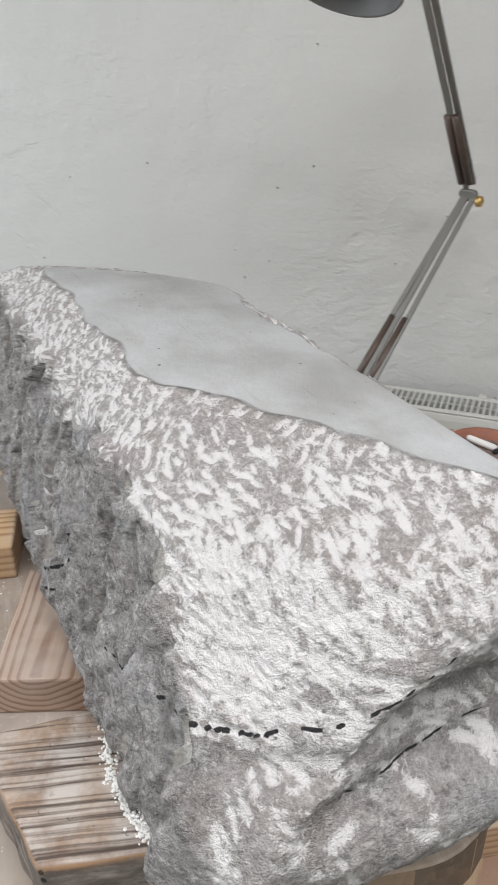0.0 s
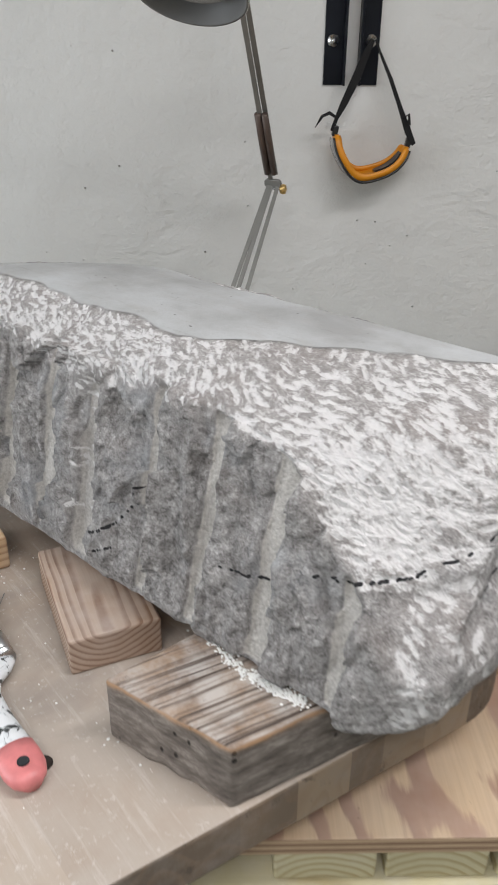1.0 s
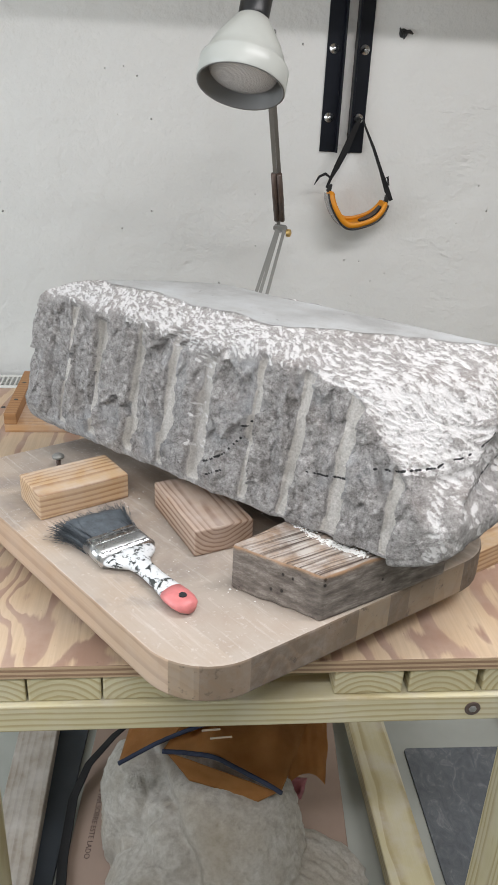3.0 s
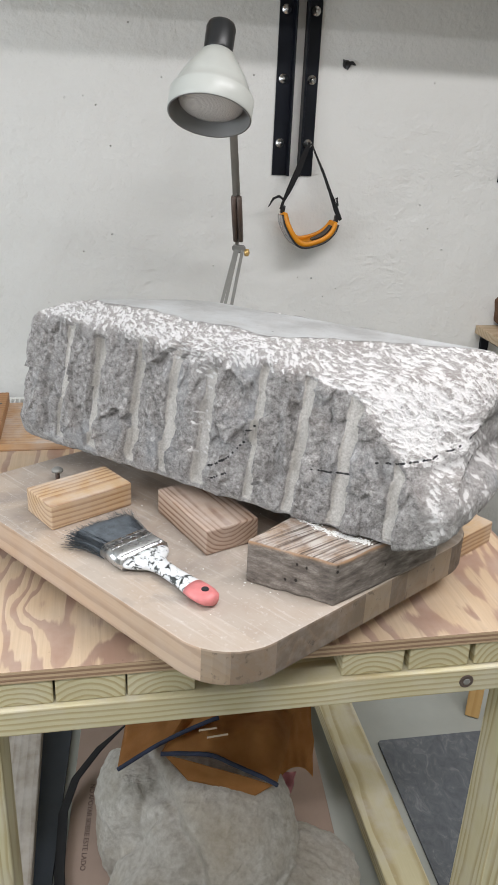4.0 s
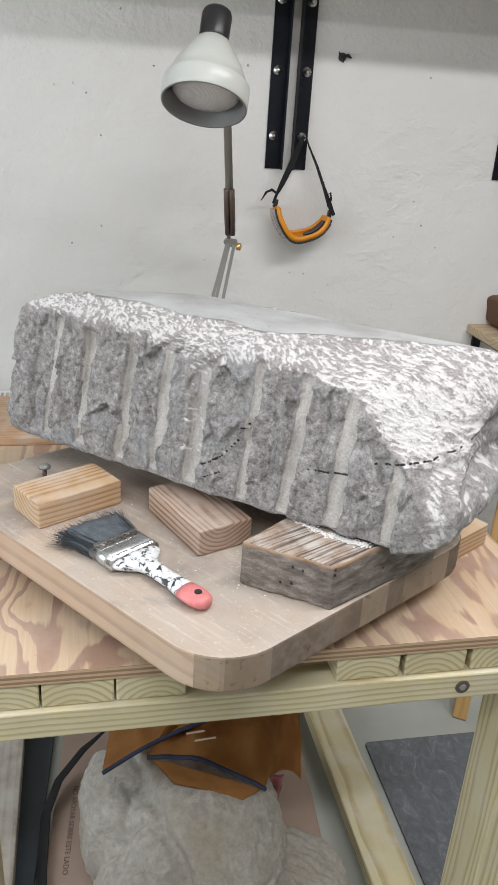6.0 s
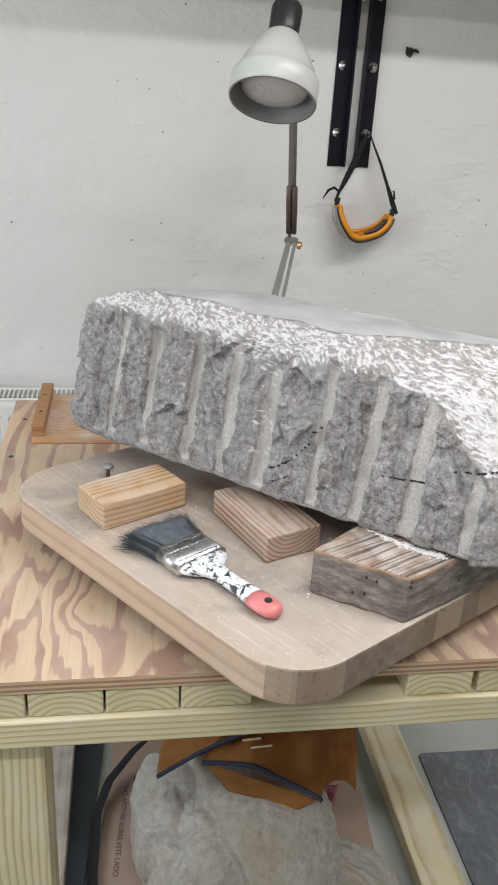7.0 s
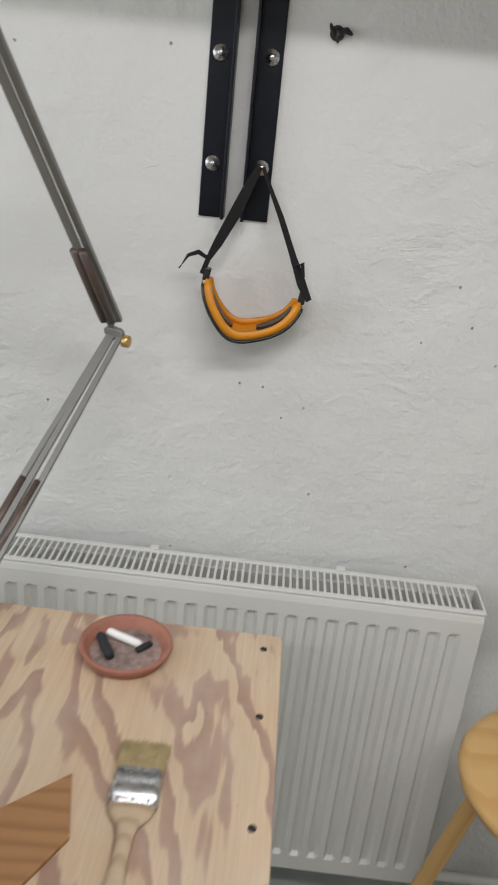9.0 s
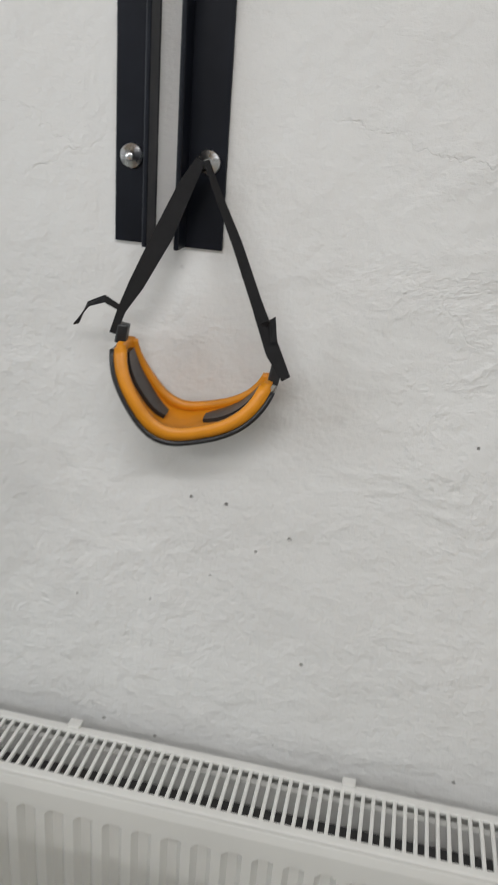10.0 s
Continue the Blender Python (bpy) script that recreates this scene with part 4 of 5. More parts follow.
t = thing("anchor", WALL @ pose(0.161, 0, 1.597), "torn black plastic wall anchor in a chipped hole", "wall anchor")
b = lathe([(0, 0.0), (0.009, 0.0005), (0.0105, 0.001), (0.008, 0.004), (0.006, 0.0045), (0.0055, 0.002), (0, 0.0015)], 14)
part("plug", b, M_CAP, t).matrix_local = pose(0, -0.0005, 0, 90, 0, 0)
part("tab", tube([(0.004, -0.003, 0.003), (0.013, -0.008, 0.004), (0.021, -0.010, -0.001)], [0.004, 0.005, 0.002], 6), M_CAP, t)
part("tab", tube([(-0.004, -0.003, -0.002), (-0.009, -0.007, 0.006), (-0.011, -0.009, 0.011)], [0.003, 0.003, 0.0015], 6), M_CAP, t)
part("tab", tube([(0.001, -0.003, -0.004), (0.002, -0.006, -0.012)], [0.003, 0.002], 6), M_CAP, t)


def ribbon(points, width, thick, across):
    """A flat strap along points, its width along the vector across (one for all, or one a point)."""
    b = bmesh.new()
    rows = []
    pts = [Vector(p) for p in points]
    for i, p in enumerate(pts):
        way = (pts[min(i + 1, len(pts) - 1)] - pts[max(i - 1, 0)]).normalized()
        a = Vector(across[i] if isinstance(across[0], (tuple, list)) else across)
        a = (a - way * a.dot(way)).normalized()
        n = way.cross(a)
        w = width[i] if isinstance(width, (tuple, list)) else width
        rows.append([b.verts.new(p + a * w / 2 * sx + n * thick / 2 * sn) for sx, sn in ((-1, -1), (1, -1), (1, 1), (-1, 1))])
    for lo, hi in zip(rows, rows[1:]):
        for k in range(4):
            b.faces.new((lo[k], lo[(k + 1) % 4], hi[(k + 1) % 4], hi[k]))
    b.faces.new(rows[0][::-1])
    b.faces.new(rows[-1])
    bmesh.ops.recalc_face_normals(b, faces=b.faces[:])
    return b


def arc_band(a0, a1, steps, centre, section, squash=1.0):
    """Sweeps a section of (radius, y) pairs round an arc in the x-z plane."""
    b = bmesh.new()
    rows = []
    for i in range(steps + 1):
        u = i / steps
        a = radians(a0 + (a1 - a0) * u)
        taper = 1 - 0.45 * abs(2 * u - 1) ** 3
        beak = 0.93 + 0.13 * math.exp(-((a0 + (a1 - a0) * u - 257) / 24) ** 2)  # the nose bridge, bent outwards
        rows.append([b.verts.new((centre[0] + r * (0.5 + 0.5 * beak) * math.cos(a), y * taper, centre[1] + r * beak * squash * math.sin(a))) for r, y in section])
    n = len(section)
    for lo, hi in zip(rows, rows[1:]):
        for k in range(n):
            b.faces.new((lo[k], lo[(k + 1) % n], hi[(k + 1) % n], hi[k]))
    b.faces.new(rows[0][::-1])
    b.faces.new(rows[-1])
    bmesh.ops.recalc_face_normals(b, faces=b.faces[:])
    return b


def goggles():
    t = thing("safety_goggles", pose(0.079, -0.045, 1.241, 0, 9, 0) @ Matrix.Scale(0.9, 4), "orange safety goggles hanging from a bolt by a black strap", "goggles")
    c = (0.0, 0.0)
    a0, a1 = 186, 354
    body = [(0.083, -0.034), (0.087, -0.030), (0.088, 0.030), (0.083, 0.034), (0.076, 0.032), (0.079, 0.026), (0.081, 0.0), (0.079, -0.026), (0.076, -0.032)]
    part("frame", arc_band(a0, a1, 36, c, body, 0.98), M_ORANGE, t, "orange rubber goggle frame", True)
    front_rim = [(0.0745, -0.038), (0.0885, -0.036), (0.0885, -0.029), (0.0745, -0.031)]
    part("face_seal", arc_band(a0 + 3, a1 - 3, 36, c, front_rim, 0.98), M_ORANGE, t, "", True)
    back_rim = [(0.0735, 0.034), (0.086, 0.036), (0.086, 0.029), (0.0735, 0.027)]
    part("face_seal", arc_band(a0 + 2, a1 - 2, 36, c, back_rim, 0.9), M_ORANGE, t, "", True)
    for lo, hi in ((194, 255), (286, 342)):
        part("vent", arc_band(lo, hi, 12, c, [(0.0752, -0.014), (0.080, -0.014), (0.080, 0.018), (0.0752, 0.018)], 0.98), M_CAP, t, "dark vent slot")
    part("lens", arc_band(a0 + 5, a1 - 5, 36, c, [(0.0925, -0.036), (0.094, -0.036), (0.094, 0.034), (0.0925, 0.034)], 0.99), M_LENS, t, "scratched clear plastic lens", True)
    part("lens_edge", arc_band(a0 + 4, a1 - 4, 36, c, [(0.0885, -0.037), (0.0935, -0.037), (0.0935, -0.034), (0.0885, -0.034)], 0.99), M_CAP, t, "", True)
    back = t.matrix_world.inverted()

    def strap(name, pts, widths, across):
        part(name, ribbon([back @ Vector(p) for p in pts], widths, 0.0014, across), M_STRAP, t)

    strap("strap", [(0.070, -0.034, 1.412), (0.058, -0.037, 1.388), (0.040, -0.042, 1.345), (0.018, -0.047, 1.30), (0.005, -0.05, 1.275), (-0.003, -0.05, 1.252)], [0.010, 0.016, 0.020, 0.016, 0.009, 0.008], (1, 0.25, 0.3))
    strap("strap", [(0.075, -0.034, 1.412), (0.086, -0.036, 1.388), (0.108, -0.042, 1.345), (0.130, -0.047, 1.295), (0.150, -0.05, 1.25), (0.164, -0.05, 1.226)], [0.007, 0.008, 0.011, 0.012, 0.016, 0.010], [(1, 0.9, 0.2), (1, 0.9, 0.2), (1, 0.7, 0.3), (1, 0.6, 0.3), (1, 0.2, 0.3), (1, 0.2, 0.3)])
    strap("strap_end", [(0.005, -0.05, 1.276), (-0.010, -0.054, 1.285), (-0.025, -0.056, 1.279), (-0.037, -0.056, 1.259)], [0.006, 0.008, 0.009, 0.011], (0.5, 0.5, 1))
    strap("strap_end", [(0.138, -0.05, 1.275), (0.147, -0.054, 1.283), (0.150, -0.056, 1.262)], 0.007, (1, 0.2, 0))
    for x, z in ((-0.0835, -0.002), (0.0835, -0.002)):
        part("buckle", box(x - 0.006, x + 0.006, -0.006, 0.006, z - 0.010, z + 0.012, 0.002), M_CAP, t)
    return t


goggles()


# ---- radiator ----
def radiator():
    x0, x1, top, low, front, back = -1.08, 0.525, 0.754, 0.112, -0.123, -0.038
    t = thing("radiator", WALL, "white panel radiator with a slotted top grille", "radiator")
    per = 0.0345
    xs, dep = [], []
    n = int((x1 - x0 - 0.05) / per)
    x = x0 + 0.025
    xs.append(x0 + 0.003), dep.append(0)
    for i in range(n):
        for f, d in ((0.0, 0), (0.12, 0), (0.3, 1), (0.62, 1), (0.8, 0)):
            xs.append(x + f * per), dep.append(d)
        x += per
    xs.append(x1 - 0.003), dep.append(0)
    xs, dep = [v for i, v in enumerate(xs) if i == 0 or v - xs[i - 1] > 1e-5], [d for i, d in enumerate(dep) if i == 0 or xs[i] - xs[i - 1] > 1e-5]
    b = bmesh.new()
    rows = []
    for z, k in ((low, 0), (low + 0.035, 0), (low + 0.041, 1), (top - 0.052, 1), (top - 0.046, 0), (top - 0.02, 0), (top - 0.009, -0.6), (top - 0.003, -1.6)):
        kk = max(k, 0)
        rows.append([b.verts.new((xx, front + 0.0085 * d * kk - min(k, 0) * 0.004, z)) for xx, d in zip(xs, dep)])
    for lo, hi in zip(rows, rows[1:]):
        for i in range(len(xs) - 1):
            b.faces.new((lo[i], lo[i + 1], hi[i + 1], hi[i]))
    back_rows = [[b.verts.new(w.co + Vector((0, 0.0015, 0))) for w in row] for row in rows]
    for lo, hi in zip(back_rows, back_rows[1:]):
        for i in range(len(xs) - 1):
            b.faces.new((lo[i + 1], lo[i], hi[i], hi[i + 1]))
    part("front_panel", b, M_RAD, t, "ribbed white front panel")
    part("back_panel", box(x0 + 0.01, x1 - 0.01, back - 0.008, back, low, top - 0.02, 0.001), M_RAD, t)
    # solid block between the panels, coloured dark for the shade in there
    part("fins", box(x0 + 0.02, x1 - 0.02, front + 0.022, back - 0.012, low + 0.02, top - 0.05, 0.001), M_RAD_SHADE, t, "dark block for the shade inside the radiator")
    for xe, s in ((x0, 1), (x1, -1)):
        part("side_cover", box(min(xe, xe + s * 0.004), max(xe, xe + s * 0.004), front + 0.004, back + 0.002, low, top, 0.0012), M_RAD, t)
    rim = box(x0, x1, front + 0.001, front + 0.013, top - 0.006, top, 0.0025)
    part("grille_rim", rim, M_RAD, t)
    part("grille_rim", box(x0, x1, back - 0.009, back + 0.003, top - 0.006, top, 0.002), M_RAD, t)
    slat = box(-0.0022, 0.0022, front + 0.0115, back - 0.0075, -0.006, -0.0008, 0.0008, segments=1)
    first = part("grille_bar", slat, M_RAD, t)
    first.matrix_local = pose(x0 + 0.012, 0, top)
    for i in range(1, int((x1 - x0 - 0.02) / 0.0118)):
        o = new("grille_bar", first.data)
        o.parent = t
        o.matrix_local = pose(x0 + 0.012 + i * 0.0118, 0, top)
    for x in (-0.85, -0.05, 0.283):
        part("clip", box(x - 0.008, x + 0.008, back - 0.004, back + 0.009, top - 0.002, top + 0.004, 0.0015), M_RAD, t)
    for x in (-0.8, 0.3):
        part("wall_bracket", box(x - 0.02, x + 0.02, back + 0.0004, -0.0005, low + 0.05, top - 0.1, 0.002), M_RAD, t)
    return t


radiator()
part_pipe = thing("pipe", WALL, "white heating pipe along the foot of the wall", "pipe")
part("run", tube([(-1.6, -0.045, 0.05), (1.8, -0.045, 0.05)], 0.011, 12), M_RAD, part_pipe, "", True)


# ---- desk lamp ----
def desk_lamp():
    t = thing("desk_lamp", pose(0, 0, 0), "grey spring-arm lamp with a pale metal shade clamped to the bench", "lamp")
    foot, elbow, head = Vector((-0.262, -0.385, 0.885)), Vector((-0.124, -0.106, 1.158)), Vector((-0.226, -0.388, 1.556))
    side = Vector((0.93, -0.36, 0)).normalized()
    part("clamp", box(-0.285, -0.24, -0.405, -0.3535, TOP + 0.0005, TOP + 0.012, 0.002), M_STEEL, t)
    part("clamp_jaw", box(-0.285, -0.24, -0.353, -0.3465, TOP - 0.08, TOP + 0.012, 0.002), M_STEEL, t)
    part("post", lathe([(0.011, 0), (0.011, 0.02), (0.008, 0.022), (0.008, 0.045)], 16, m=pose(-0.262, -0.385, TOP + 0.011)), M_STEEL, t, "", True)
    part("bracket", box(-0.279, -0.245, -0.392, -0.378, 0.872, 0.895, 0.003), M_STEEL, t)

    def bars(a, b, offs, size, skew):
        for k in offs:
            d = side * k[0] + Vector((0, 0.8, 0.6)) * k[1]
            e = side * k[0] * skew + Vector((0, 0.8, 0.6)) * k[1]
            part("arm_bar", ribbon([a + d, b + e], size, size, (1, 0, 0)), M_STEEL, t)

    bars(foot, elbow, ((-0.017, 0.0), (0.019, 0.0), (0.004, 0.016)), 0.0075, 0.5)
    bars(elbow + Vector((0, 0, 0.016)), head, ((-0.005, 0.0), (0.006, 0.012)), 0.0085, 0.8)

    def springs(a, b, wide):
        for k in (-wide, wide):
            part("spring_cover", tube([a + side * k, a.lerp(b, 0.5) + side * k, b + side * k], [0.0062, 0.0068, 0.0062], 10), M_SPRING, t, "dark brown spring cover", True)

    way = (elbow - foot).normalized()
    springs(foot + way * 0.03, foot + way * 0.165, 0.012)
    way = (head - elbow).normalized()
    springs(elbow + way * 0.035, elbow + way * 0.175, 0.0065)
    part("elbow_plate", prism(rounded(0.016, 0.034, 0.007, 5), -0.004, 0.004, 0.001, m=Matrix.Translation(elbow + Vector((0, 0, 0.006))) @ pose(0, 0, 0, 0, 75, 60)), M_STEEL, t)
    part("thread", tube([elbow - side * 0.012 + Vector((0, 0, -0.004)), elbow + side * 0.02 + Vector((0, 0, -0.004))], 0.0025, 8), M_ZINC, t)
    kn = lathe([(0, 0), (0.005, 0.0005), (0.009, 0.002), (0.0095, 0.006), (0.009, 0.011), (0.007, 0.0118), (0, 0.0145)], 16, m=Matrix.Translation(elbow + side * 0.014 + Vector((0, 0, -0.004))) @ side.to_track_quat("Z", "Y").to_matrix().to_4x4())
    part("knob", kn, M_BRASS, t, "round brass tightening knob", True)
    # shade, turned about its own axis
    axis = Vector((-0.209, -0.45, -0.868))
    m = Matrix.Translation((-0.249, -0.401, 1.636)) @ axis.to_track_quat("Z", "Y").to_matrix().to_4x4()
    shade = [(0.028, 0.060), (0.033, 0.064), (0.046, 0.085), (0.060, 0.108), (0.069, 0.128), (0.0735, 0.142), (0.080, 0.148), (0.0805, 0.152), (0.0805, 0.185), (0.0785, 0.187), (0.0765, 0.185), (0.0765, 0.156), (0.070, 0.146), (0.058, 0.112), (0.031, 0.068), (0.026, 0.062)]
    part("shade", lathe(shade, 48, m=m, close=True), M_SHADE, t, "pale grey enamelled metal shade", True)
    part("shade_lining", lathe([(0.0755, 0.1865), (0.0755, 0.158), (0.064, 0.155), (0.064, 0.1535), (0.077, 0.1535), (0.0792, 0.1873)], 48, m=m, close=True), M_SHADE_IN, t, "", True)
    part("bulb", lathe([(0, 0.176), (0.02, 0.1755), (0.04, 0.173), (0.056, 0.168), (0.0615, 0.163), (0.063, 0.157), (0.04, 0.11), (0.018, 0.08), (0, 0.078)], 40, m=m), M_BULB, t, "unlit reflector bulb with ribbed glass", True)
    part("cap", lathe([(0, 0), (0.018, 0.0), (0.026, 0.003), (0.0285, 0.010), (0.028, 0.055), (0.025, 0.064), (0, 0.066)], 32, m=m), M_CAP, t, "black ribbed plastic cap", True)
    part("hinge", box(-0.016, 0.016, -0.005, 0.03, -0.01, 0.012, 0.003, m=Matrix.Translation(head + Vector((-0.004, -0.016, 0.004)))), M_STEEL, t)
    return t


desk_lamp()

# ---- small things on the bench ----
ON = TOP + 0.0004


def saucer():
    m = pose(-0.048, -0.445, ON)
    t = thing("saucer", m, "terracotta saucer holding chalk, charcoal and dust", "saucer")
    part("dish", lathe([(0, 0.0), (0.045, 0.0), (0.05, 0.003), (0.058, 0.017), (0.0575, 0.020), (0.054, 0.020), (0.050, 0.016), (0.045, 0.0065), (0, 0.0055)], 40), M_TERRA, t, "", True)
    b = lathe([(0, 0.0085), (0.02, 0.009), (0.036, 0.0075), (0.044, 0.0068), (0.045, 0.0060), (0, 0.0056)], 24)
    for w in b.verts:
        w.co.z += 0.0012 * noise.noise(w.co * 90)
    part("dust_layer", b, M_ASH, t, "grey crumbs and dust")
    return t


saucer()


def stick(name, a, bb, r, material, label, category):
    o = part(name, tube([a, Vector(a).lerp(Vector(bb), 0.1), Vector(a).lerp(Vector(bb), 0.9), bb], [r * 0.8, r, r, r * 0.8], 12), material, None, "", True)
    return tagged(o, label, category)


z0 = ON + 0.0155
stick("chalk", (-0.074, -0.426, z0 + 0.004), (-0.030, -0.442, z0 - 0.001), 0.0052, M_CHALK, "short stick of white chalk in the saucer", "chalk")
stick("charcoal", (-0.083, -0.430, z0), (-0.064, -0.470, z0), 0.0065, M_CHAR, "short black charcoal stick in the saucer", "charcoal")
stick("charcoal", (-0.034, -0.452, z0 - 0.002), (-0.018, -0.436, z0 - 0.002), 0.004, M_CHAR, "broken stub of black charcoal in the saucer", "charcoal")


def paint_brush(m, name, width, bristle_m, handle_m, tip_m, label, blen, splay, seed, thick=0.016):
    """A flat brush lying on its side of the handle: bristles towards +y, handle towards -y."""
    t = thing(name, m, label, "paint brush")
    rng = random.Random(seed)
    # ferrule
    out = rounded(width, thick, thick * 0.48, 6)
    b = prism(out, -0.028, 0.017, 0.0)
    bmesh.ops.transform(b, matrix=pose(0, 0, thick / 2, 90, 0, 0), verts=b.verts[:])
    fer = part("ferrule", b, M_ZINC, t, "shiny tin ferrule", True)
    for y in (-0.012, 0.010, 0.023):
        part("crimp", box(-width / 2 + 0.006, width / 2 - 0.006, y - 0.0008, y + 0.0008, thick - 0.0003, thick + 0.0006), M_ZINC, fer)
    for x in (-width * 0.3, 0, width * 0.3):
        part("nail", lathe([(0, 0.0012), (0.0012, 0.001), (0.0018, 0)], 8, m=pose(x, -0.0145, thick)), M_ZINC, fer)
    # bristle core and single hairs
    b = bmesh.new()
    rows = []
    for i in range(9):
        u = i / 8
        w = width * (0.47 + splay * 0.08 * u)
        h = thick * (0.46 - (0.30 - 0.22 * splay) * u * u)
        rows.append([b.verts.new((math.copysign(abs(math.cos(a)) ** 0.5, math.cos(a)) * w, 0.022 + u * blen * (0.86 + 0.06 * math.sin(a * 3 + i)), thick * (0.55 + 0.1 * splay * u * u) - 0.002 * u + math.sin(a) * h)) for a in [2 * math.pi * k / 20 for k in range(20)]])
    for lo, hi in zip(rows, rows[1:]):
        for k in range(20):
            b.faces.new((lo[k], lo[(k + 1) % 20], hi[(k + 1) % 20], hi[k]))
    b.faces.new(rows[-1])
    bmesh.ops.recalc_face_normals(b, faces=b.faces[:])
    bristles = part("bristles", b, bristle_m, t, "stiff worn bristles", True)
    b = bmesh.new()
    for i in range(1500):
        x = rng.uniform(-0.48, 0.48) * width
        up = rng.uniform(0.08, 1.0)
        zz = thick * up
        lean = x * 0.22 * splay + rng.gauss(0, 0.004 * splay)
        ln = blen * rng.uniform(0.8, 1.1)
        z1 = thick * (0.55 + (up - 0.55) * (0.7 + 0.35 * splay)) + rng.gauss(0, 0.002)
        p0, p1, p2 = Vector((x, 0.024, zz * 0.98)), Vector((x + lean * 0.4, 0.024 + ln * 0.55, zz)), Vector((x + lean, 0.024 + ln, max(0.001, z1 - 0.002)))
        r = 0.00028
        vs = []
        for p in (p0, p1, p2):
            vs.append([b.verts.new(p + Vector((r, 0, 0))), b.verts.new(p + Vector((-r, 0, r))), b.verts.new(p + Vector((0, 0, -r)))])
        for lo, hi in zip(vs, vs[1:]):
            for k in range(3):
                b.faces.new((lo[k], lo[(k + 1) % 3], hi[(k + 1) % 3], hi[k]))
    tagged(part("hairs", b, bristle_m, t, "loose single hairs"), kind="stuff")
    # handle by widths along its length
    prof = [(-0.015, 0.47), (-0.024, 0.455), (-0.031, 0.38), (-0.040, 0.22), (-0.052, 0.16), (-0.075, 0.15), (-0.095, 0.165), (-0.112, 0.19), (-0.125, 0.205), (-0.138, 0.20), (-0.148, 0.16), (-0.154, 0.08)]

    def lump(rows_in):
        b = bmesh.new()
        rings = []
        for y, w in rows_in:
            hh = thick * (0.42 if y > -0.045 else 0.40)
            rings.append([b.verts.new((math.cos(2 * math.pi * k / 20) * w * width, y, thick * 0.5 + math.sin(2 * math.pi * k / 20) * min(hh, w * width * 0.9))) for k in range(20)])
        for lo, hi in zip(rings, rings[1:]):
            for k in range(20):
                b.faces.new((lo[k], lo[(k + 1) % 20], hi[(k + 1) % 20], hi[k]))
        b.faces.new(rings[0])
        b.faces.new(rings[-1])
        bmesh.ops.recalc_face_normals(b, faces=b.faces[:])
        return b

    cut = 8
    part("handle", lump(prof[:cut + 1]), handle_m, t, "", True)
    part("handle_tip", lump([(prof[cut - 1][0] - 0.002, prof[cut - 1][1] + 0.012)] + [(y, w + 0.012) for y, w in prof[cut:]]), tip_m, t, "", True)
    part("hang_hole", lathe([(0, 0.0008), (0.0034, 0.0008), (0.0046, 0.0012), (0.0048, 0)], 12, m=pose(0, -0.137, thick * 0.9)), M_CHAR, t)
    return t


paint_brush(pose(-0.516, -1.142, BT + 0.0006, 0, 0, 30), "paint_brush", 0.079, M_BRISTLE, M_SPATTER, M_RED, "worn flat paint brush with dark bristles, spattered handle and red tip", 0.062, 1.6, 3, 0.021)
paint_brush(pose(-0.008, -0.664, ON, 0, 0, -3), "paint_brush", 0.05, M_BLOND, M_SHELF, M_SHELF, "clean flat paint brush with blond bristles and raw wooden handle", 0.04, 0.3, 4, 0.012)

o = part("wood_shim", prism([(-0.19, -0.74), (-0.075, -0.645), (-0.062, -0.72), (-0.11, -0.80), (-0.2, -0.82)], ON, ON + 0.006, 0.001), M_BROWN)
tagged(o, "thin brown wooden shim lying on the bench", "wood shim")

t = thing("wooden_tray", pose(-0.735, -0.556, ON, 0, 0, -4), "shallow wooden tray with a screwed cleat", "tray")
part("base", box(0, 0.33, 0, 0.235, 0, 0.016, 0.0015), M_TRAY, t)
part("cleat", box(0.0, 0.024, 0.0, 0.237, 0.0163, 0.040, 0.002), M_BROWN, t)
for y in (0.07, 0.165):
    part("screw", lathe([(0, 0.0008), (0.0035, 0.0006), (0.004, 0)], 12, m=pose(0.012, y, 0.0402)), M_CAP, t)

t = thing("coach_bolt", pose(-0.609, -0.885, BT), "rusty round-headed bolt standing in the board", "bolt")
part("shank", lathe([(0.0035, 0.0), (0.0035, 0.016)], 12), M_SPRING, t, "", True)
part("head", lathe([(0, 0.0235), (0.005, 0.0225), (0.009, 0.0195), (0.0095, 0.0165), (0.0035, 0.0158), (0, 0.0158)], 20), M_STEEL, t, "", True)

t = thing("coach_bolt", BENCH @ pose(-0.16, -0.004, TOP - 0.079, 90, 0, 0), "countersunk bolt end in the front rail", "bolt")
part("washer", lathe([(0.0035, 0.0012), (0.009, 0.0016), (0.0105, 0.001), (0.0105, 0), (0.0035, 0)], 20, close=True), M_SPRING, t)
part("nut", lathe([(0, 0.0030), (0.004, 0.0028), (0.0055, 0.002), (0.0055, 0.0006), (0, 0.0006)], 6), M_STEEL, t)

for x, y in ((-0.024, 0.88), (-0.022, 0.755), (-0.02, 0.60), (-0.905, 0.62), (-0.9, 0.8), (-0.905, 0.4)):
    o = part("screw", lathe([(0, 0.0003), (0.002, 0.0002), (0.0042, 0.0007), (0.0047, 0)], 12), M_CAP)
    o.matrix_world = BENCH @ pose(x, y, TOP)
    tagged(o, "dark countersunk screw head in the plywood", "screw", "screws in the bench top")


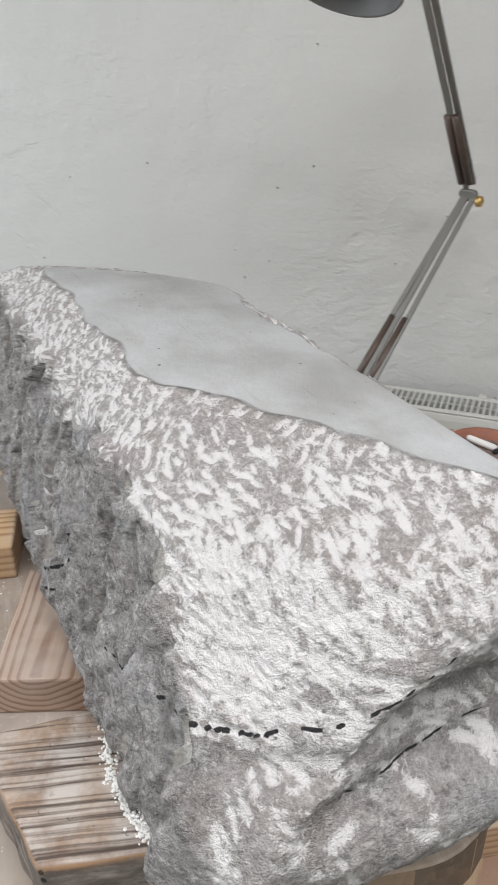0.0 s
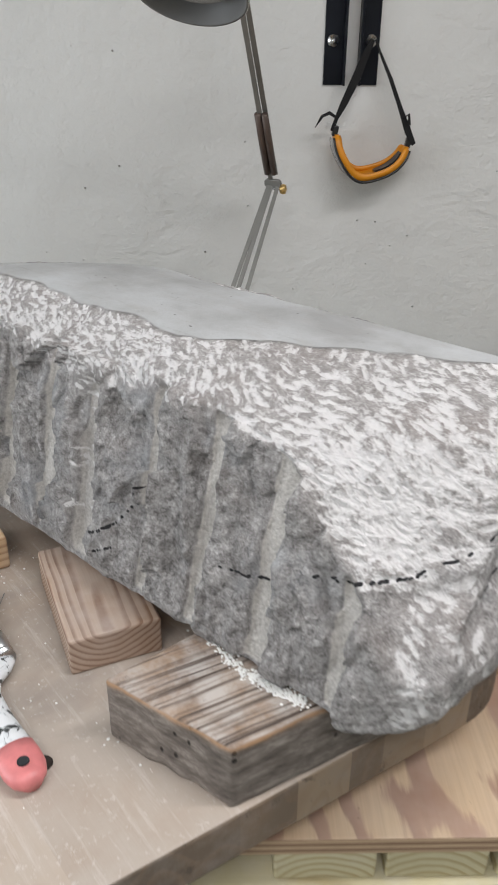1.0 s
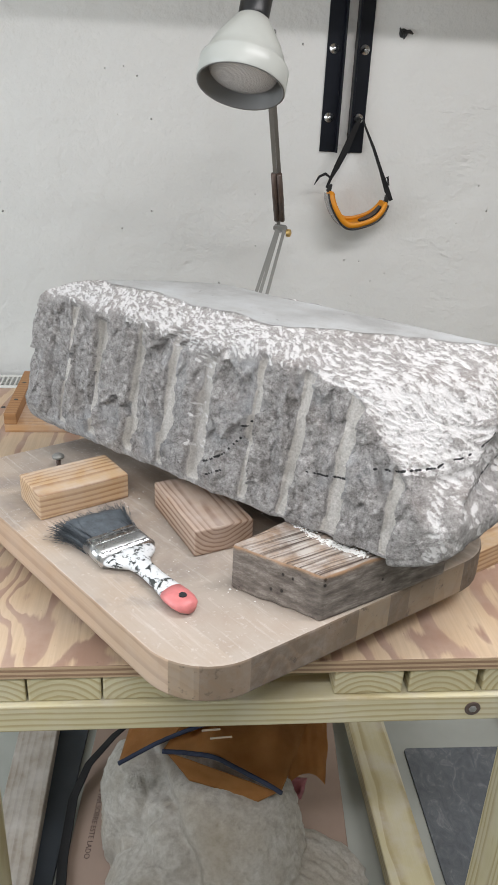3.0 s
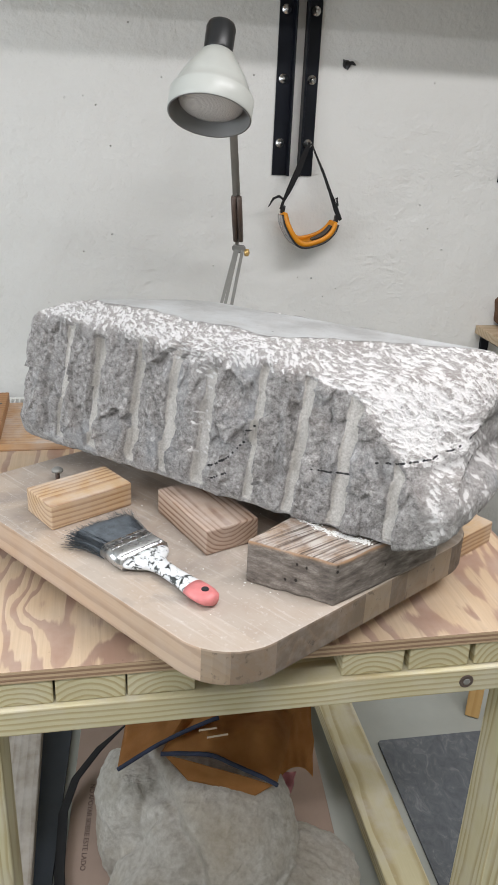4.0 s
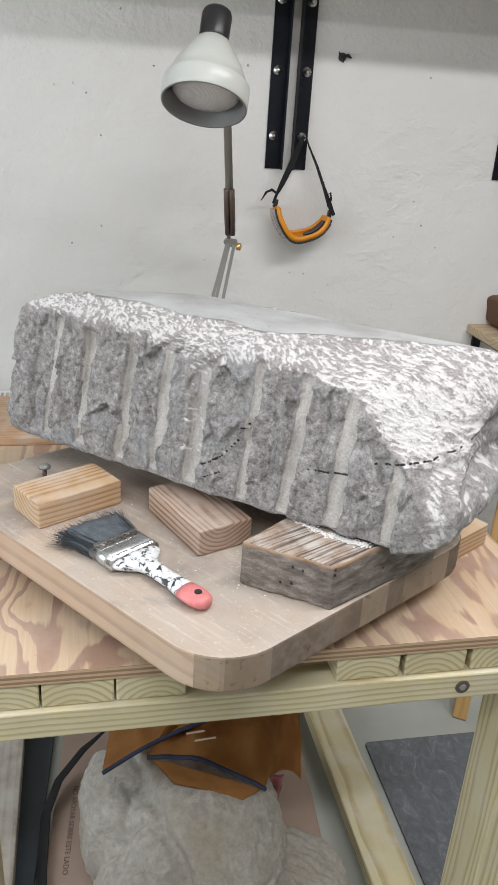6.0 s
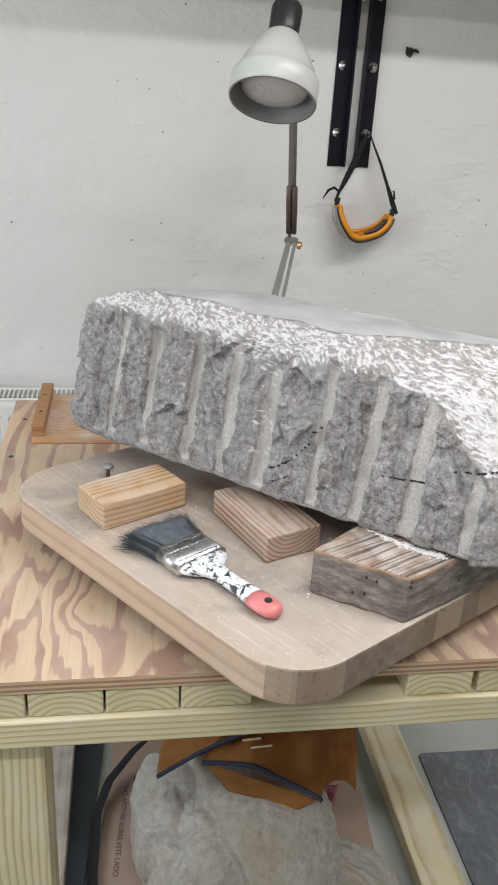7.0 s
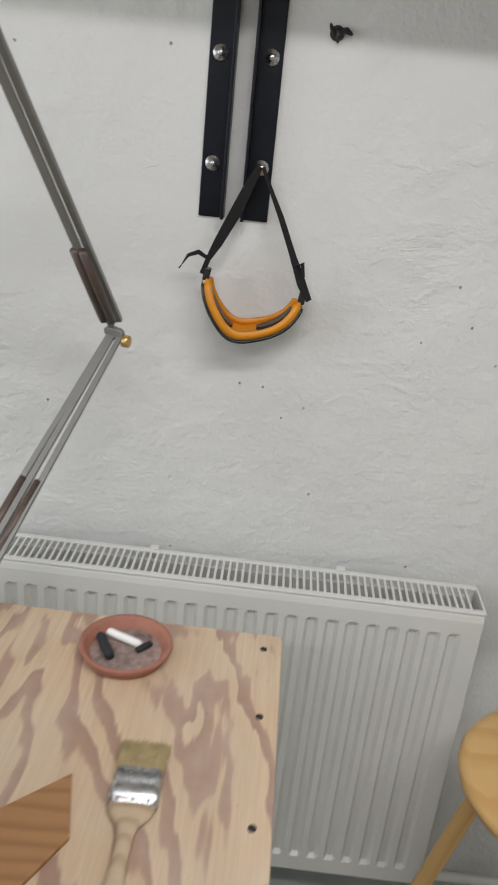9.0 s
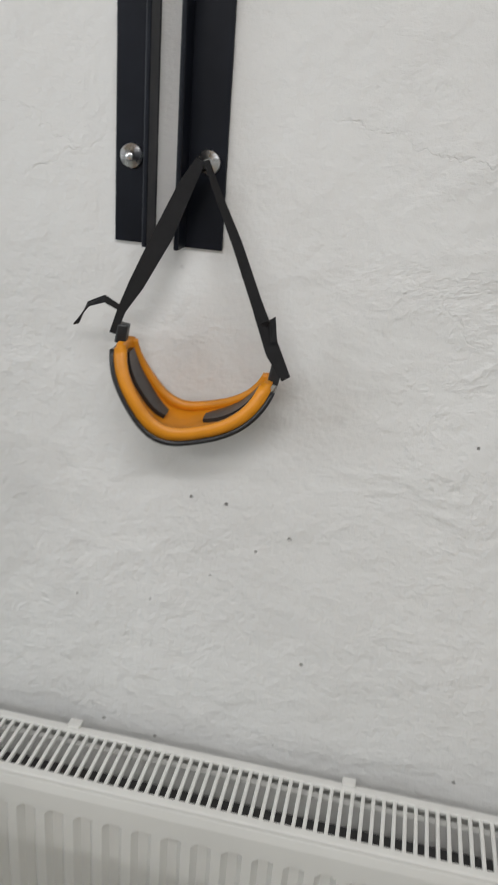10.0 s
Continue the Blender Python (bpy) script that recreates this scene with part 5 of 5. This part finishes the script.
# ---- below the bench ----
o = part("floor_mat", prism(rounded(0.7, 0.75, 0.01, 3), 0, 0.006, 0.001), M_SLATE)
o.matrix_world = pose(0.47, -1.045, 0.0005, 0, 0, -5)
tagged(o, "dark slate-grey mottled floor mat", "mat")


# thin slab added to darken the floor left of the cardboard
o = part("metal_sheet", prism([(-0.775, -1.25), (-0.725, -1.25), (-0.60, -0.42), (-0.70, -0.42)], 0.0005, 0.012, 0.001), M_BLUE)
tagged(o, "thin dark blue-grey slab added on the floor", "metal sheet")


def cardboard():
    t = thing("cardboard_box", pose(0, 0, 0.0006), "flattened brown cardboard box lying on the floor", "cardboard box")
    part("sheet", prism([(-0.72, -1.35), (-0.13, -1.33), (0.01, -0.45), (-0.575, -0.42)], 0, 0.028, 0.002), M_CARD, t)
    curve = bpy.data.curves.new("print", "FONT")
    curve.body, curve.size, curve.extrude, curve.align_x = "NO APOYAR SOBRE ESTE LADO", 0.0158, 0.0002, "LEFT"
    tmp = bpy.data.objects.new("print", curve)
    scene.collection.objects.link(tmp)
    bpy.context.view_layer.update()
    me = bpy.data.meshes.new_from_object(tmp.evaluated_get(bpy.context.evaluated_depsgraph_get()))
    bpy.data.objects.remove(tmp)
    me.materials.clear()
    me.materials.append(M_PRINT)
    o = new("print", me)
    o.parent = t
    o.matrix_local = pose(-0.572, -0.648, 0.0285, 0, 0, -100)
    part("printed_rule", box(-0.548, -0.545, -0.86, -0.62, 0.0282, 0.0286), M_PRINT, t)
    part("printed_rule", box(-0.553, -0.525, -0.862, -0.859, 0.0282, 0.0286), M_PRINT, t)
    return t


cardboard()


def rough_rock():
    """A boulder grown out of overlapping lobes: a dome, a shoulder beside it and a low chiselled ledge."""
    g, q = lattice(170, 150, 110)
    way = (g - 0.5) * 2
    way = way / np.linalg.norm(way, axis=1, keepdims=True)
    heart = np.array([-0.35, -0.95, 0.09])
    way = way + 0.05 * np.stack([grad_noise(way * 3.0, s) for s in (64, 65, 66)], 1)
    way /= np.linalg.norm(way, axis=1, keepdims=True)
    total = np.zeros(len(way))
    for centre, size in (
        ((-0.345, -0.955, 0.17), (0.16, 0.17, 0.160)),
        ((-0.40, -0.84, 0.19), (0.14, 0.11, 0.155)),
        ((-0.50, -0.85, 0.13), (0.075, 0.12, 0.16)),
        ((-0.475, -1.04, 0.09), (0.095, 0.12, 0.125)),
        ((-0.235, -1.00, 0.06), (0.175, 0.12, 0.085)),
        ((-0.34, -1.10, 0.05), (0.14, 0.09, 0.10)),
    ):
        d, o = way / np.array(size), (heart - np.array(centre)) / np.array(size)
        a, b, c = (d * d).sum(1), (d * o).sum(1), (o * o).sum() - 1
        disc = b * b - a * c
        far = np.where(disc > 0, (-b + np.sqrt(np.maximum(disc, 0))) / a, 0.0)
        total += np.exp(np.maximum(far, 0) * 170)
    p = heart + way * (np.log(total) / 170)[:, None]
    nrm = normals_of(p, q)
    ledge = smoothstep(p[:, 0] - 0.35 * (p[:, 1] + 1.0), -0.24, -0.17)
    slant = np.stack([p[:, 0] * 0.6 + p[:, 1] * 0.8, p[:, 1] * 0.6 - p[:, 0] * 0.8, p[:, 2]], 1)
    lift = 0.012 * grad_noise(p * 9, 61) + 0.005 * np.abs(fractal(p * 22, 4, 71)) + 0.0016 * fractal(p * 70, 3, 73)
    cleft = p[:, 0] + 0.455 + 0.25 * (p[:, 1] + 0.95) + 0.012 * grad_noise(p * 14, 67)
    lift -= 0.026 * np.exp(-(cleft / 0.016) ** 2) * smoothstep(p[:, 2], 0.08, 0.16)
    lift -= 0.016 * np.exp(-((p[:, 1] + 0.965 + 0.5 * (p[:, 0] + 0.5)) / 0.012) ** 2) * smoothstep(-p[:, 0], 0.45, 0.48)
    lift -= 0.012 * np.exp(-((p[:, 2] - 0.15 - 0.35 * (p[:, 0] + 0.35)) / 0.008) ** 2) * smoothstep(-p[:, 1], 1.0, 1.05)
    lift += ledge * 0.0085 * grad_noise(slant * np.array([85, 26, 60]), 75)
    p = p + nrm * lift[:, None]
    p[:, 2] = np.maximum(p[:, 2], 0.0292)
    ob = grid_mesh("rock", p, q, M_ROCK)
    return tagged(ob, "rough pale boulder with a chiselled ledge on cardboard", "rock")


rough_rock()


def draped(name, a, bb, c, d, nu, nv, material, parent, folds, seed, sag):
    """A cloth sheet between four corners (front left, front right, back right, back left), with folds and thickness."""
    b = bmesh.new()
    rows = []
    a, bb, c, d = Vector(a), Vector(bb), Vector(c), Vector(d)
    for i in range(nu + 1):
        u = i / nu
        row = []
        for j in range(nv + 1):
            v = j / nv
            p = a.lerp(bb, u).lerp(d.lerp(c, u), v)
            f = folds * noise.noise(Vector((u * 2.6 + seed, v * 1.8, seed))) + folds * 0.35 * noise.noise(Vector((u * 7 + seed, v * 4, seed)))
            p += Vector((0.1, -0.5, 0.8)) * f * (0.25 + 0.75 * min(1, v * 3))
            p.z += sag * math.sin(math.pi * u) * math.sin(math.pi * min(1, 0.25 + v))
            row.append(b.verts.new(p))
        rows.append(row)
    for lo, hi in zip(rows, rows[1:]):
        for j in range(nv):
            b.faces.new((lo[j], hi[j], hi[j + 1], lo[j + 1]))
    edge = [r[0].co.copy() for r in rows]
    bmesh.ops.solidify(b, geom=b.faces[:], thickness=0.003)
    bmesh.ops.recalc_face_normals(b, faces=b.faces[:])
    part(name, b, material, parent, "", True)
    return edge


def apron():
    t = thing("apron", pose(0, 0, 0), "tan canvas apron with navy binding heaped on the boulder", "apron")
    e = draped("panel", (-0.455, -0.945, 0.385), (-0.247, -1.012, 0.328), (-0.130, -0.80, 0.345), (-0.345, -0.80, 0.40), 44, 30, M_CANVAS, t, 0.05, 2.3, 0.04)
    part("binding", tube([p + Vector((0, -0.004, 0.003)) for p in e], 0.0042, 8), M_NAVY, t, "navy edge binding", True)
    e = draped("flap", (-0.533, -0.932, 0.352), (-0.342, -0.925, 0.432), (-0.32, -0.74, 0.36), (-0.495, -0.76, 0.33), 30, 24, M_CANVAS, t, 0.022, 7.1, 0.015)
    part("binding", tube([p + Vector((0, -0.004, 0.002)) for p in e], 0.0040, 8), M_NAVY, t, "navy edge binding", True)
    draped("pocket", (-0.205, -0.905, 0.225), (-0.128, -0.905, 0.212), (-0.110, -0.82, 0.34), (-0.215, -0.82, 0.36), 24, 24, M_CANVAS, t, 0.03, 4.4, 0.045)
    draped("hem", (-0.408, -0.975, 0.338), (-0.290, -1.014, 0.312), (-0.249, -1.008, 0.326), (-0.448, -0.942, 0.380), 30, 8, M_CANVAS, t, 0.005, 9.4, 0.004)
    for i in range(2):
        part("print", box(-0.385 + i * 0.014, -0.352 + i * 0.02, -0.958 - i * 0.008, -0.9565 - i * 0.008, 0.436 - i * 0.012, 0.4395 - i * 0.012), M_INK, t, "pale printed bar")
    return t


apron()
t = thing("rag", pose(0, 0, 0), "small pink rag hanging below the apron", "rag")
draped("cloth", (-0.200, -0.915, 0.185), (-0.178, -0.915, 0.19), (-0.165, -0.895, 0.225), (-0.205, -0.895, 0.232), 10, 10, M_PINKRAG, t, 0.02, 1.2, 0.006)

o = part("webbing_strap", ribbon([(-0.44, -0.57, 0.14), (-0.482, -0.574, 0.12), (-0.547, -0.605, 0.09), (-0.605, -0.654, 0.06), (-0.637, -0.727, 0.042), (-0.652, -0.871, 0.036), (-0.655, -1.05, 0.035)], 0.024, 0.002, (0.9, 0.2, 0.5)), M_STRAP)
tagged(o, "black webbing strap trailing from the apron to the floor", "strap")


# ---- stool and low shelf by the wall ----
def stool():
    t = thing("stool", pose(0.59, -0.415, 0), "round varnished wooden stool with splayed legs", "stool")
    part("seat", lathe([(0, 0.632), (0.15, 0.632), (0.16, 0.638), (0.163, 0.648), (0.158, 0.657), (0.145, 0.660), (0, 0.658)], 48), M_STOOL, t, "", True)
    for k in range(4):
        a = radians(45 + 90 * k + 8)
        d = Vector((math.cos(a), math.sin(a), 0))
        o = part("leg", box(-0.645, 0, -0.019, 0.019, -0.014, 0.014, 0.004), M_STOOL, t)
        lo, hi = d * 0.235, d * 0.105 + Vector((0, 0, 0.632))
        w = (hi - lo).normalized()
        o.matrix_local = Matrix.Translation(hi) @ w.to_track_quat("X", "Z").to_matrix().to_4x4()
    for k in range(4):
        a, c = radians(53 + 90 * k), radians(143 + 90 * k)
        for z, r in ((0.22 + 0.05 * (k % 2), 0.19), ):
            part("rung", tube([(math.cos(a) * r, math.sin(a) * r, z), (math.cos(c) * r, math.sin(c) * r, z)], 0.011, 10), M_STOOL, t, "", True)
    return t


stool()

t = thing("low_shelf", pose(0.618, -0.0395, 0.905, 0, 0, -3.8), "pine shelf board on a black bracket", "shelf")
part("plank", box(0.0, 0.7, -0.24, -0.002, 0, 0.024, 0.002), M_SHELF, t)
part("bracket", box(0.02, 0.045, -0.20, -0.002, -0.012, -0.0004, 0.001), M_IRON, t)
part("bracket", box(0.02, 0.045, -0.012, -0.001, -0.16, -0.0125, 0.001), M_IRON, t)
b = box(0, 0.30, -0.1, 0.1, 0, 0.085, 0.018, segments=3)
bmesh.ops.subdivide_edges(b, edges=b.edges[:], cuts=3, use_grid_fill=True)
for w in b.verts:
    w.co += Vector((1, 1, 0.5)) * 0.010 * noise.noise(w.co * 16)
o = part("log_slice", b, M_LOG, None, "", True)
o.matrix_world = pose(0.668, -0.12, 0.9305)
tagged(o, "dark brown rough block of burl wood on the shelf", "wood block")


# ---- dust and damage ----
b = bmesh.new()
rng = random.Random(12)
line = [Vector((-0.305, -1.180, 0)), Vector((-0.280, -1.226, 0)), Vector((-0.260, -1.243, 0)), Vector((-0.236, -1.262, 0))]
for i in range(800):
    u = rng.random() * 2.999
    p = line[int(u)].lerp(line[int(u) + 1], u % 1) + Vector((rng.gauss(0, 0.003), rng.gauss(0, 0.003), BT + 0.0611 + abs(rng.gauss(0, 0.0012))))
    s = rng.uniform(0.0004, 0.0013)
    c = bmesh.new()
    bmesh.ops.create_icosphere(c, subdivisions=1, radius=s)
    for w in c.verts:
        w.co = p + Vector((w.co.x * 1.3, w.co.y * 1.3, max(w.co.z, -0.0002) * 0.9))
    merge(c, b)
o = part("stone_dust", b, M_CHALK)
tagged(o, "white stone dust and chips heaped where stone meets beam", "stone dust", kind="stuff")
b = bmesh.new()
for i in range(160):
    x, y = rng.uniform(-0.62, -0.15), rng.uniform(-1.3, -0.95)
    u = (Vector((x, y)) - Vector((-0.451, -1.387)))
    s = rng.uniform(0.0004, 0.0014) * (1.6 if rng.random() < 0.06 else 1)
    along, across = u.dot(Vector((0.891, 0.453))), u.dot(Vector((-0.54, 0.842)))
    if not (0.05 < along < 0.4 and 0.05 < across < 0.5):
        continue
    c = bmesh.new()
    bmesh.ops.create_icosphere(c, subdivisions=1, radius=s)
    for w in c.verts:
        w.co = Vector((x, y, BT)) + Vector((w.co.x, w.co.y, max(w.co.z, 0) * 0.7))
    merge(c, b)
o = part("stone_chips", b, M_CHALK)
tagged(o, "tiny pale stone chips scattered over the board", "stone chips", kind="stuff")
